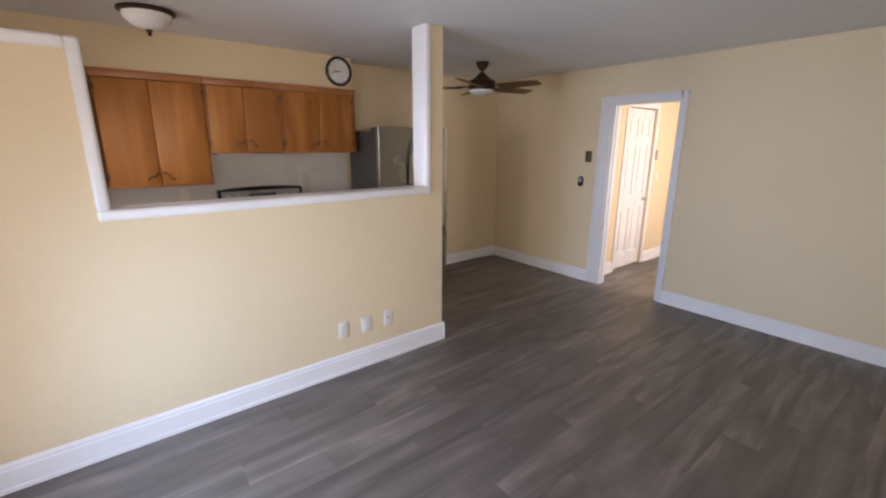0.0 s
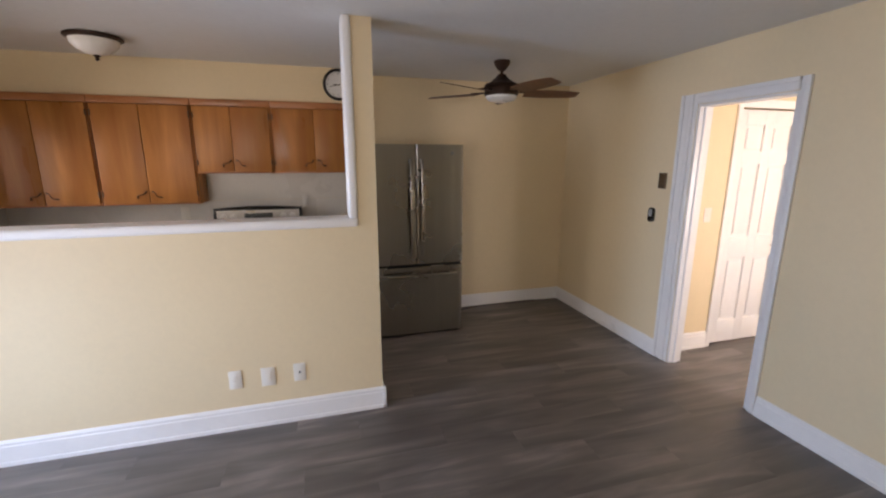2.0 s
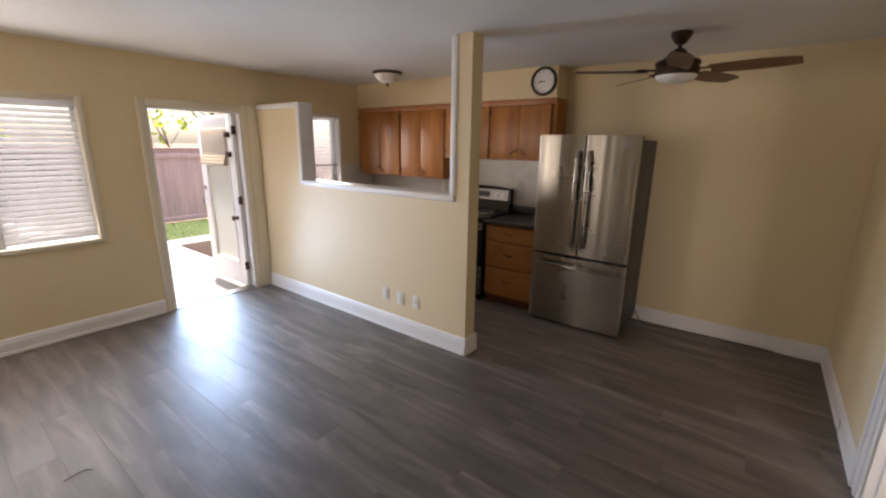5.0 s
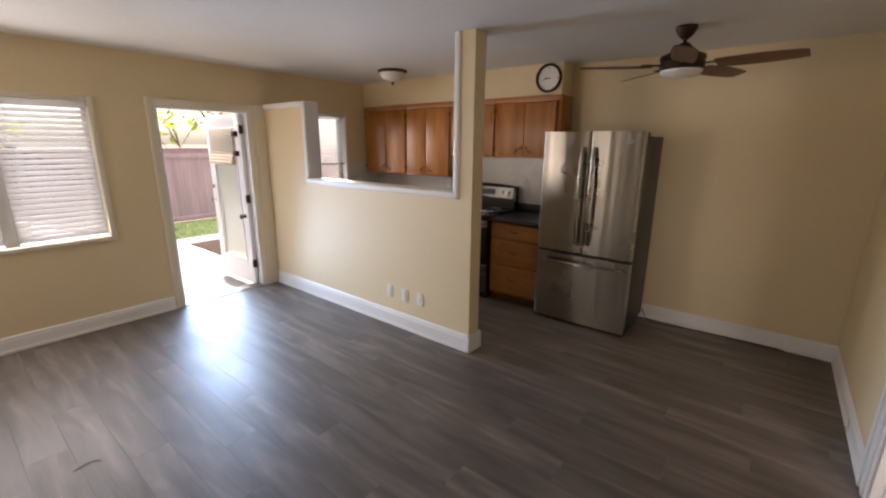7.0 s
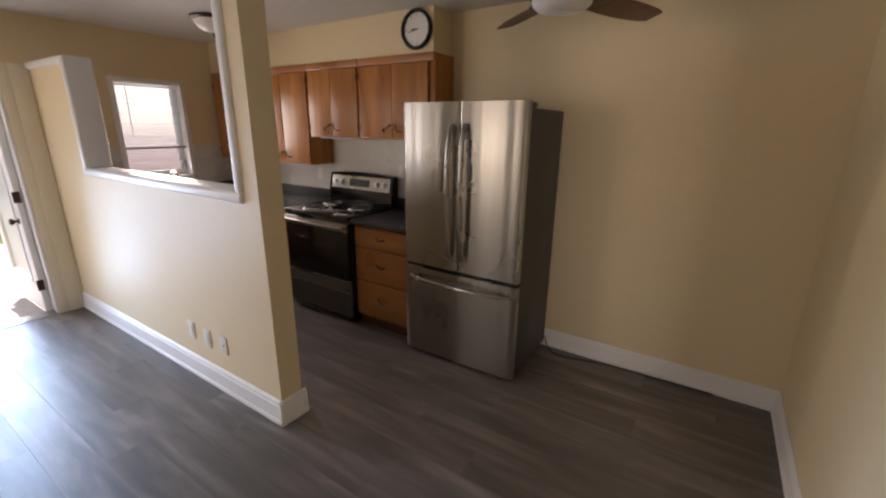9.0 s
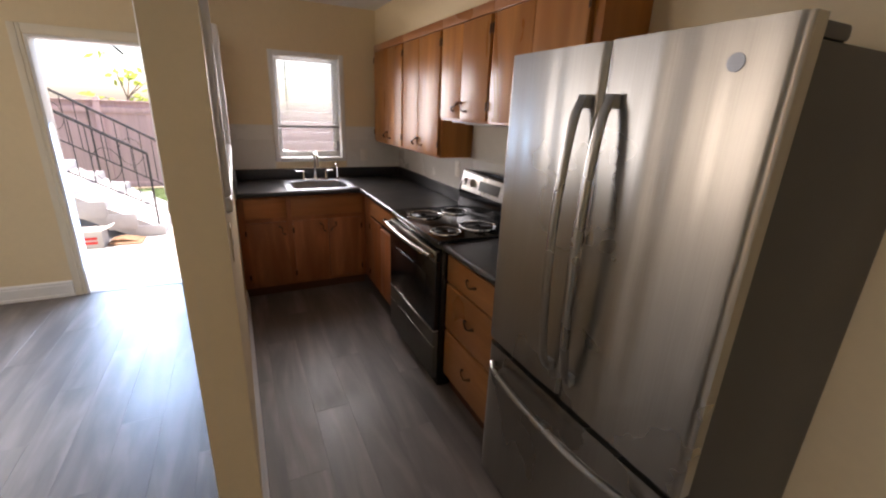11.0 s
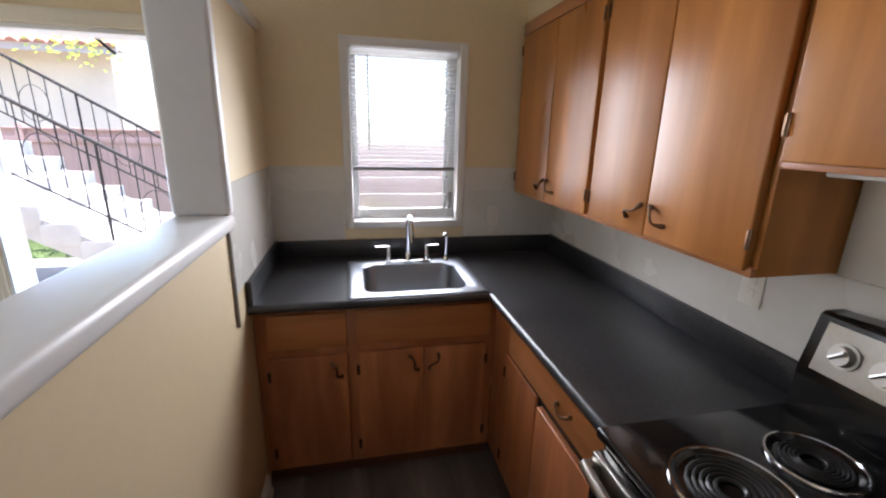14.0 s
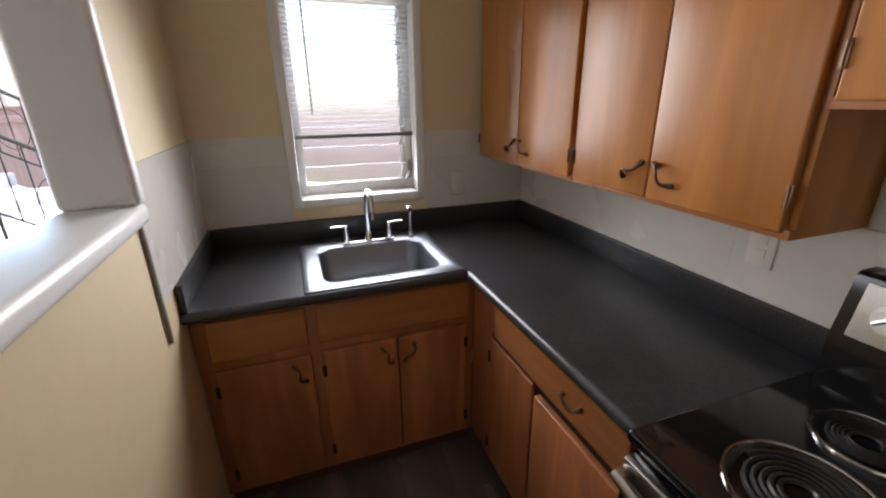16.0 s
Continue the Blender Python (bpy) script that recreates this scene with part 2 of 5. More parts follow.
# ---- mesh helpers ----
def bx(bm, x0, x1, y0, y1, z0, z1, bev=0.0, seg=2):
    """A box, its edges rounded by bev."""
    ret = bmesh.ops.create_cube(bm, size=1.0)
    vs = ret["verts"]
    for v in vs:
        v.co = Vector(((x0 + x1) / 2 + v.co.x * (x1 - x0), (y0 + y1) / 2 + v.co.y * (y1 - y0), (z0 + z1) / 2 + v.co.z * (z1 - z0)))
    if bev > 0:
        es = list({e for v in vs for e in v.link_edges})
        bmesh.ops.bevel(bm, geom=es, offset=min(bev, 0.49 * min(x1 - x0, y1 - y0, z1 - z0)), segments=seg, affect="EDGES", profile=0.5)
    return bm


def ring(bm, centre, u, v, r, n):
    return [bm.verts.new(centre + (u * math.cos(2 * math.pi * k / n) + v * math.sin(2 * math.pi * k / n)) * r) for k in range(n)]


def tube(bm, pts, r, n=8, r_end=None):
    """A round bar along the points, closed at both ends."""
    pts = [Vector(p) for p in pts]
    rings, u = [], None
    for i, p in enumerate(pts):
        d = (pts[min(i + 1, len(pts) - 1)] - pts[max(i - 1, 0)]).normalized()
        if u is None:
            u = d.orthogonal().normalized()
        u = (u - d * u.dot(d)).normalized()
        rr = r if r_end is None else r + (r_end - r) * i / (len(pts) - 1)
        rings.append(ring(bm, p, u, d.cross(u), rr, n))
    for a, b in zip(rings, rings[1:]):
        for k in range(n):
            bm.faces.new((a[k], a[(k + 1) % n], b[(k + 1) % n], b[k]))
    bm.faces.new(rings[0][::-1])
    bm.faces.new(rings[-1])
    return bm


def lathe(bm, profile, centre=(0, 0, 0), axis="z", n=32):
    """Turns the profile of (radius, height) about an axis through centre."""
    c = Vector(centre)
    ax = {"x": (Vector((0, 1, 0)), Vector((0, 0, 1)), Vector((1, 0, 0))),
          "y": (Vector((0, 0, 1)), Vector((1, 0, 0)), Vector((0, 1, 0))),
          "z": (Vector((1, 0, 0)), Vector((0, 1, 0)), Vector((0, 0, 1)))}[axis]
    rings = []
    for r, h in profile:
        if r < 1e-5:
            rings.append([bm.verts.new(c + ax[2] * h)])
        else:
            rings.append(ring(bm, c + ax[2] * h, ax[0], ax[1], r, n))
    for a, b in zip(rings, rings[1:]):
        for k in range(n):
            quad = [a[k % len(a)], a[(k + 1) % len(a)], b[(k + 1) % len(b)], b[k % len(b)]]
            quad = [q for i, q in enumerate(quad) if q not in quad[:i]]
            if len(quad) > 2:
                bm.faces.new(quad)
    return bm


def prism(bm, outline, axis, a, b):
    """An outline of 2D points pushed along an axis from a to b. x: (y, z), y: (x, z), z: (x, y)."""
    def at(p, h):
        return {"x": (h, p[0], p[1]), "y": (p[0], h, p[1]), "z": (p[0], p[1], h)}[axis]
    lo = [bm.verts.new(at(p, a)) for p in outline]
    hi = [bm.verts.new(at(p, b)) for p in outline]
    n = len(outline)
    for k in range(n):
        bm.faces.new((lo[k], lo[(k + 1) % n], hi[(k + 1) % n], hi[k]))
    bm.faces.new(lo[::-1])
    bm.faces.new(hi)
    bmesh.ops.recalc_face_normals(bm, faces=bm.faces)
    return bm


def mesh_of(name, bm, mat, smooth=True, angle=35, tidy=True):
    if tidy:
        bmesh.ops.recalc_face_normals(bm, faces=bm.faces)
    me = bpy.data.meshes.new(name)
    bm.to_mesh(me)
    bm.free()
    me.materials.append(mat)
    if smooth:
        for p in me.polygons:
            p.use_smooth = True
        me.set_sharp_from_angle(angle=radians(angle))
    return me


def root_of(ob):
    while ob.parent:
        ob = ob.parent
    return ob


def part(name, bm, mat, parent, label="", smooth=True, angle=35, shadow=True):
    """One mesh under a thing or a part; the bmesh is in world places, with the thing unturned."""
    base = Vector(root_of(parent)["base"])
    bmesh.ops.translate(bm, verts=bm.verts, vec=-base)
    ob = new(name, mesh_of(name, bm, mat, smooth, angle))
    ob.parent = parent
    if label:
        tagged(ob, label)
    if not shadow:
        ob.visible_shadow = False
    return ob


def thing(name, base, label, category, group="", kind=""):
    ob = new(name)
    ob.empty_display_size = 0.1
    ob["base"] = tuple(base)
    ob.location = base
    return tagged(ob, label, category, group, kind)


def solid(name, bm, mat, label="", category="", kind="structure", smooth=True, angle=35):
    """A thing of one mesh."""
    ob = new(name, mesh_of(name, bm, mat, smooth, angle))
    ob["base"] = (0, 0, 0)
    return tagged(ob, label, category, "", kind)


B = bmesh.new


def box(*a, **k):
    return bx(B(), *a, **k)


# ---- the plan ----
XL, XR, YS, YN, ZC = -0.85, 4.325, -1.6, 4.42, 2.415      # living room and kitchen
HW0, HW1, HWE = 2.710, 2.845, 1.983                       # half wall: faces and end
OPL, OPR, SILL, PILTOP = -0.055, 1.812, 1.294, 2.057       # pass-through
T = 0.14
DY0, DY1, DZ = 1.642, 2.525, 1.975                          # entry door
WY0, WY1, WZ0, WZ1 = -0.14, 1.168, 0.82, 1.985              # living room window
KY0, KY1, KZ0, KZ1 = 3.244, 3.836, 1.095, 1.988              # kitchen window
PY0, PY1, PZ = 2.012, 2.700, 2.03                          # passage to the hall
HY, HX1, HYS = 2.855, 6.30, 0.55                           # hall


def grid_solid(bm, plane, us, vs, keep, a, b):
    """One connected solid from the kept cells of a grid, a to b thick. plane z: (x, y); x: (y, z); y: (x, z)."""
    us, vs = sorted(set(us)), sorted(set(vs))
    made = {}

    def vert(i, j, h):
        if (i, j, h) not in made:
            u, v, w = us[i], vs[j], (a, b)[h]
            made[i, j, h] = bm.verts.new({"x": (w, u, v), "y": (u, w, v), "z": (u, v, w)}[plane])
        return made[i, j, h]

    cells = {(i, j) for i in range(len(us) - 1) for j in range(len(vs) - 1) if keep((us[i] + us[i + 1]) / 2, (vs[j] + vs[j + 1]) / 2)}
    for i, j in cells:
        for h in (0, 1):
            bm.faces.new([vert(i, j, h), vert(i + 1, j, h), vert(i + 1, j + 1, h), vert(i, j + 1, h)])
        for (di, dj), (p, q) in (((-1, 0), ((i, j), (i, j + 1))), ((1, 0), ((i + 1, j), (i + 1, j + 1))), ((0, -1), ((i, j), (i + 1, j))), ((0, 1), ((i, j + 1), (i + 1, j + 1)))):
            if (i + di, j + dj) not in cells:
                bm.faces.new([vert(*p, 0), vert(*q, 0), vert(*q, 1), vert(*p, 1)])
    return bm


def holed(plane, u0, u1, v0, v1, holes, a, b):
    def keep(u, v):
        return not any(p < u < q and r < v < t for p, q, r, t in holes)
    return grid_solid(B(), plane, [u0, u1] + [k for h in holes for k in h[:2]], [v0, v1] + [k for h in holes for k in h[2:]], keep, a, b)


def wall_y_run(name, x0, x1, y0, y1, z1, holes, mat, label):
    """A wall along y between x0 and x1, with holes (y0, y1, z0, z1)."""
    bm = holed("x", y0, y1, 0, z1, holes, x0, x1)
    return solid(name, bm, mat, label, "wall", smooth=False)


west = wall_y_run("wall_west", XL - T, XL, YS - T, YN + T, ZC,
                  [(WY0, WY1, WZ0, WZ1), (DY0, DY1, 0, DZ), (KY0, KY1, KZ0, KZ1)], CREAM, "cream painted wall with entry door and two windows")
wall_y_run("wall_east", XR, XR + 0.12, YS - T, YN + T, ZC, [(PY0, PY1, 0, PZ)], CREAM, "cream painted wall with a cased opening to the hall")
north = solid("wall_north", box(XL, XR, YN, YN + T, 0, ZC), CREAM, "cream painted back wall behind the fridge and cabinets", "wall", smooth=False)
# Unseen wall; its opening is added for the south fill lamp.
bm = holed("y", XL, XR, 0, ZC, [(-0.70, 0.40, 0.88, 2.03)], YS - T, YS)
solid("wall_south", bm, CREAM, "plain cream painted wall with an added window opening", "wall", smooth=False)

# half wall with pass-through, raised pier and column
bm = holed("y", XL, HWE, 0, ZC, [(OPL - 0.022, OPR + 0.022, SILL - 0.022, ZC + 1), (XL - 1, OPL - 0.022, PILTOP - 0.022, ZC + 1)], HW0, HW1)
half = solid("half_wall", bm, CREAM, "cream half wall with white-trimmed pass-through and full-height column", "wall", smooth=False)


def bull(a, b, w, y0, y1, along):
    """White rounded lining board of the pass-through."""
    bm = B()
    if along == "x":
        bx(bm, a[0], b[0], y0, y1, a[1], a[1] + w, 0.018, 4)
    else:
        bx(bm, a[0], a[0] + w, y0, y1, a[1], b[1], 0.018, 4)
    return bm


part("sill_trim", bull((OPL - 0.055, SILL - 0.055), (OPR + 0.055, 0), 0.055, HW0 - 0.022, HW1 + 0.022, "x"), WHITE, half, "white rounded sill board")
part("side_trim", bull((OPL - 0.055, SILL - 0.004), (0, PILTOP), 0.055, HW0 - 0.021, HW1 + 0.021, "z"), WHITE, half, "white rounded side board")
part("side_trim", bull((OPR, SILL - 0.004), (0, ZC), 0.055, HW0 - 0.021, HW1 + 0.021, "z"), WHITE, half, "white rounded side board")
part("cap_trim", bull((XL + 0.001, PILTOP - 0.055), (OPL - 0.052, 0), 0.055, HW0 - 0.0205, HW1 + 0.0205, "x"), WHITE, half, "white rounded cap")

# ceiling and roof
bm = B()
bx(bm, XL - T, HX1 + 0.12, YS - T, YN + T, ZC, ZC + 0.12)
solid("ceiling", bm, CEIL, "off-white painted ceiling", "ceiling", smooth=False)
bm = B()
bx(bm, -1.05, 6.6, YS - 0.4, YN + 0.4, ZC + 0.12, ZC + 0.3)
solid("roof", bm, ROOFING, "flat grey roof slab", "roof", smooth=False)
bm = B()
bx(bm, XL, 1.99, 4.172, YN, 2.122, ZC)
soffit = solid("soffit", bm, CREAM, "cream boxed soffit above the kitchen cabinets", "soffit", smooth=False)

# hall
bm = holed("y", XR + 0.12, HX1 + 0.12, 0, ZC, [(4.918, 5.622, -1, 2.05)], HY, HY + 0.12)
solid("wall_hall_north", bm, CREAM, "cream hall wall with a white panel door", "wall", smooth=False)
solid("wall_closet", box(4.84, 5.72, HY + 0.125, HY + 0.14, 0, 2.2), CREAM, "plain wall closing the space behind the hall door", "wall", smooth=False)
solid("wall_hall_east", box(HX1, HX1 + 0.12, HYS, HY, 0, ZC), CREAM, "plain cream hall end wall", "wall", smooth=False)
# Unseen wall; the opening is assumed, made to hold the hall lamp.
bm = holed("y", XR + 0.12, HX1 + 0.12, 0, ZC, [(4.85, 5.85, 0.85, 2.03)], HYS - 0.12, HYS)
solid("wall_hall_south", bm, CREAM, "plain cream hall wall with an added window opening", "wall", smooth=False)


# ---- baseboards and casings ----
def board_profile(h=0.135, d=0.016):
    return [(0, 0), (d + 0.006, 0), (d + 0.006, 0.022), (d, 0.026), (d, h - 0.034), (d - 0.004, h - 0.028), (d - 0.003, h - 0.014), (d - 0.010, h - 0.004), (d - 0.013, h), (0, h)]


def baseboard(name, p, q, inward, h=0.135):
    """A moulded skirting board from p to q against a wall; inward: the way the room lies."""
    p, q, n = Vector((*p, 0)), Vector((*q, 0)), Vector((*inward, 0))
    bm = B()
    prof = board_profile(h)
    ends = [[bm.verts.new(e + n * (d + 0.001) + Vector((0, 0, z))) for d, z in prof] for e in (p, q)]
    k = len(prof)
    for i in range(k):
        bm.faces.new((ends[0][i], ends[0][(i + 1) % k], ends[1][(i + 1) % k], ends[1][i]))
    bm.faces.new(ends[0])
    bm.faces.new(ends[1][::-1])
    return solid(name, bm, WHITE, "white moulded baseboard along the wall", "baseboard", angle=25)


baseboard("baseboard", (XL + 0.02, HW0), (HWE + 0.022, HW0), (0, -1), 0.148)
baseboard("baseboard", (HWE, HW0 - 0.023), (HWE, HW1 + 0.023), (1, 0), 0.148)
baseboard("baseboard", (-0.23, HW1), (HWE + 0.022, HW1), (0, 1), 0.10)
baseboard("baseboard", (2.02, YN), (XR, YN), (0, -1))
baseboard("baseboard", (XR, PY1 + 0.145), (XR, YN), (-1, 0))
baseboard("baseboard", (XR, YS), (XR, PY0 - 0.062), (-1, 0))
baseboard("baseboard", (XL, YS), (XL, DY0 - 0.075), (1, 0))
baseboard("baseboard", (XL, YS), (XR, YS), (0, 1))
baseboard("baseboard", (XR + 0.125, HY), (4.872, HY), (0, -1), 0.15)
baseboard("baseboard", (5.682, HY), (HX1, HY), (0, -1), 0.15)
baseboard("baseboard", (HX1, HYS), (HX1, HY), (-1, 0), 0.15)


def casing_x(bm, x, out, y0, y1, z0, z1, steps):
    """An upright board on a wall of constant x, in steps from its inner edge to its outer one."""
    for a, b, d in steps:
        lo, hi = y0 + (y1 - y0) * a, y0 + (y1 - y0) * b
        bx(bm, min(x, x + out * d), max(x, x + out * d), min(lo, hi), max(lo, hi), z0, z1, 0.004, 2)


STEPS = [(0, 0.22, 0.012), (0.22, 0.5, 0.020), (0.5, 0.8, 0.016), (0.8, 1.0, 0.026)]
trim = thing("passage_trim", (XR, 2.3, 0), "white stepped door casing round the open passage", "door casing", kind="structure")
bm = B()
casing_x(bm, XR, -1, PY1 + 0.002, PY1 + 0.14, 0, PZ + 0.075, STEPS)
part("casing", bm, WHITE, trim)
bm = B()
casing_x(bm, XR, -1, PY0 - 0.002, PY0 - 0.06, 0, PZ + 0.075, [(0, 0.3, 0.012), (0.3, 1, 0.02)])
part("casing", bm, WHITE, trim)
bm = B()
bx(bm, XR - 0.021, XR, PY0, PY1, PZ + 0.002, PZ + 0.05, 0.004)
bx(bm, XR - 0.027, XR, PY0, PY1, PZ + 0.05, PZ + 0.075, 0.004)
part("head_casing", bm, WHITE, trim)
bm = B()
bx(bm, XR + 0.0, XR + 0.122, PY1 - 0.018, PY1, 0, PZ, 0.002)
bx(bm, XR + 0.04, XR + 0.075, PY1 - 0.03, PY1 - 0.018, 0, PZ, 0.002)
part("jamb", bm, WHITE, trim)
part("jamb", box(XR, XR + 0.122, PY0, PY0 + 0.018, 0, PZ, bev=0.002), WHITE, trim)
part("jamb", box(XR, XR + 0.122, PY0 + 0.018, PY1 - 0.018, PZ - 0.018, PZ, bev=0.002), WHITE, trim)


# ---- entry door ----
frame_thing = thing("door_1", (XL, 2.07, 0), "white painted entry door frame with a metal threshold", "door frame", kind="structure")
bm = B()
casing_x(bm, XL, 1, DY0 - 0.002, DY0 - 0.07, 0, DZ + 0.065, [(0, 0.35, 0.012), (0.35, 1, 0.018)])
part("casing", bm, TRIM_SHADED, frame_thing)
bm = B()
casing_x(bm, XL, 1, DY1 + 0.002, HW0 - 0.003, 0, DZ + 0.065, [(0, 0.35, 0.012), (0.35, 1, 0.018)])
part("casing", bm, TRIM_SHADED, frame_thing)
part("head_casing", box(XL, XL + 0.0175, DY0, DY1, DZ + 0.002, DZ + 0.065, bev=0.004), TRIM_SHADED, frame_thing)
for a, b in ((DY0, DY0 + 0.02), (DY1 - 0.02, DY1)):
    part("jamb", box(XL - T - 0.01, XL + 0.001, a, b, 0, DZ, bev=0.002), WHITE, frame_thing)
part("jamb", box(XL - T - 0.01, XL + 0.001, DY0 + 0.02, DY1 - 0.02, DZ - 0.02, DZ, bev=0.002), WHITE, frame_thing)
part("threshold", prism(B(), [(XL - T - 0.03, -0.055), (XL + 0.01, -0.055), (XL + 0.01, 0.004), (XL - 0.03, 0.016), (XL - 0.12, 0.016), (XL - T - 0.03, -0.02)], "y", DY0 + 0.02, DY1 - 0.02), ALU_DARK, frame_thing, "grey metal threshold")

leaf = thing("entry_door", (-0.93, 2.498, 0.0), "white glazed entry door standing open, tan shade at top", "door")
LX0, LX1, LY0, LY1 = -1.765, -0.93, 2.455, 2.498
bm = B()
bx(bm, LX0, LX0 + 0.13, LY0, LY1, 0.02, 1.95, 0.003)
bx(bm, LX1 - 0.13, LX1, LY0, LY1, 0.02, 1.95, 0.003)
bx(bm, LX0 + 0.13, LX1 - 0.13, LY0, LY1, 0.02, 0.27, 0.003)
bx(bm, LX0 + 0.13, LX1 - 0.13, LY0, LY1, 1.81, 1.95, 0.003)
slab = part("slab", bm, WHITE, leaf)
bm = B()
for a, b, c, d in ((LX0 + 0.13, LX0 + 0.155, 0.27, 1.81), (LX1 - 0.155, LX1 - 0.13, 0.27, 1.81), (LX0 + 0.155, LX1 - 0.155, 0.27, 0.295), (LX0 + 0.155, LX1 - 0.155, 1.785, 1.81)):
    bx(bm, a, b, LY0 - 0.01, LY1 + 0.006, c, d, 0.004)
part("glazing_bead", bm, WHITE, slab)
part("pane", box(LX0 + 0.15, LX1 - 0.15, LY0 + 0.015, LY0 + 0.021, 0.29, 1.79), FROST, leaf, "frosted glass pane", shadow=False)
bm = B()
for k in range(4):
    z = 1.40 + k * 0.033
    bx(bm, LX0 + 0.13, LX1 - 0.13, LY0 - 0.065 + 0.008 * k, LY0 - 0.012, z, z + 0.045, 0.014, 3)
bx(bm, LX0 + 0.13, LX1 - 0.13, LY0 - 0.03, LY0 - 0.012, 1.50, 1.80, 0.006)
part("roman_shade", bm, SHADE, leaf, "folded tan linen roman shade")
bm = B()
lathe(bm, [(0, 0), (0.032, 0), (0.032, 0.008), (0.012, 0.012), (0.012, 0.04), (0, 0.042)], (LX0 + 0.06, LY0 - 0.042, 0.96), "y", 16)
tube(bm, [(LX0 + 0.06, LY0 - 0.036, 0.96), (LX0 + 0.10, LY0 - 0.04, 0.962), (LX0 + 0.165, LY0 - 0.036, 0.955)], 0.008)
part("lever_handle", bm, CHROME, leaf, "satin lever handle")
bm = B()
lathe(bm, [(0, 0), (0.028, 0), (0.030, 0.012), (0.0, 0.014)], (LX0 + 0.06, LY0 - 0.014, 1.12), "y", 16)
part("deadbolt", bm, CHROME, leaf)
part("door_knob", lathe(B(), [(0.0, 0.0), (0.024, 0.0), (0.028, 0.014), (0.020, 0.026), (0.010, 0.032), (0.010, 0.05), (0.026, 0.053), (0.026, 0.057)], (LX1 - 0.075, LY0 - 0.057, 0.82), "y", 18), BRONZE, leaf, "dark round knob on the stile")
for z in (1.50, 1.71):
    part("shade_bracket", box(LX1 - 0.128, LX1 - 0.055, LY0 - 0.04, LY0 - 0.001, z, z + 0.055, bev=0.004), BRONZE, leaf, "dark brown shade bracket")
for z in (0.22, 0.98, 1.74):
    bm = B()
    bx(bm, LX1 - 0.002, LX1 + 0.016, LY0 - 0.004, LY0 + 0.03, z, z + 0.09, 0.002)
    tube(bm, [(LX1 + 0.012, LY0 - 0.010, z), (LX1 + 0.012, LY0 - 0.010, z + 0.09)], 0.007)
    part("hinge", bm, BRONZE, leaf)
closer = solid("door_closer", tube(tube(B(), [(-0.995, 2.06, 2.02), (-1.02, 2.11, 1.965), (-1.05, 2.17, 1.90)], 0.008), [(-0.985, 2.05, 2.035), (-0.995, 2.062, 2.02)], 0.014), IRON, "dark thin closer arm hanging under the door head", "door closer", kind="thing")


# ---- windows ----
def window_frame(base, y0, y1, z0, z1, label, name, depth=T, sill=0.02, edge=0.028, paint=None):
    w = thing(name, base, label, "window", kind="structure")
    bm = B()
    x0, x1 = XL - depth + 0.02, XL + 0.012
    bx(bm, x0, x1, y0 - edge, y0 + 0.016, z0 - 0.028, z1 + edge, 0.006)
    bx(bm, x0, x1, y1 - 0.016, y1 + edge, z0 - 0.028, z1 + edge, 0.006)
    bx(bm, x0, x1 - 0.001, y0 + 0.016, y1 - 0.016, z1 - 0.016, z1 + edge - 0.0005, 0.006)
    part("window_frame", bm, paint or WHITE, w)
    part("window_sill", box(x0, x1 + sill, y0 + 0.0155, y1 - 0.0155, z0 - 0.027, z0 + 0.012, bev=0.008), paint or WHITE, w)
    return w


win = window_frame((XL, 0.49, 0.8), WY0, WY1, WZ0, WZ1, "wide white living room window with two blinds", "window_1", paint=TRIM_SHADED)
part("mullion", box(XL - 0.11, XL - 0.05, 0.495, 0.565, WZ0 + 0.01, WZ1 - 0.015, bev=0.004), WHITE, win)
for a, b in ((WY0 + 0.016, 0.495), (0.565, WY1 - 0.016)):
    bm = B()
    for p in ((a, a + 0.03, WZ0 + 0.012, WZ1 - 0.016), (b - 0.03, b, WZ0 + 0.012, WZ1 - 0.016), (a + 0.03, b - 0.03, WZ0 + 0.012, WZ0 + 0.045), (a + 0.03, b - 0.03, WZ1 - 0.05, WZ1 - 0.016)):
        bx(bm, XL - 0.105, XL - 0.075, *p, 0.003)
    part("sash", bm, ALU, win)
    part("pane", box(XL - 0.093, XL - 0.088, a + 0.028, b - 0.028, WZ0 + 0.04, WZ1 - 0.045), PANE, win, shadow=False)


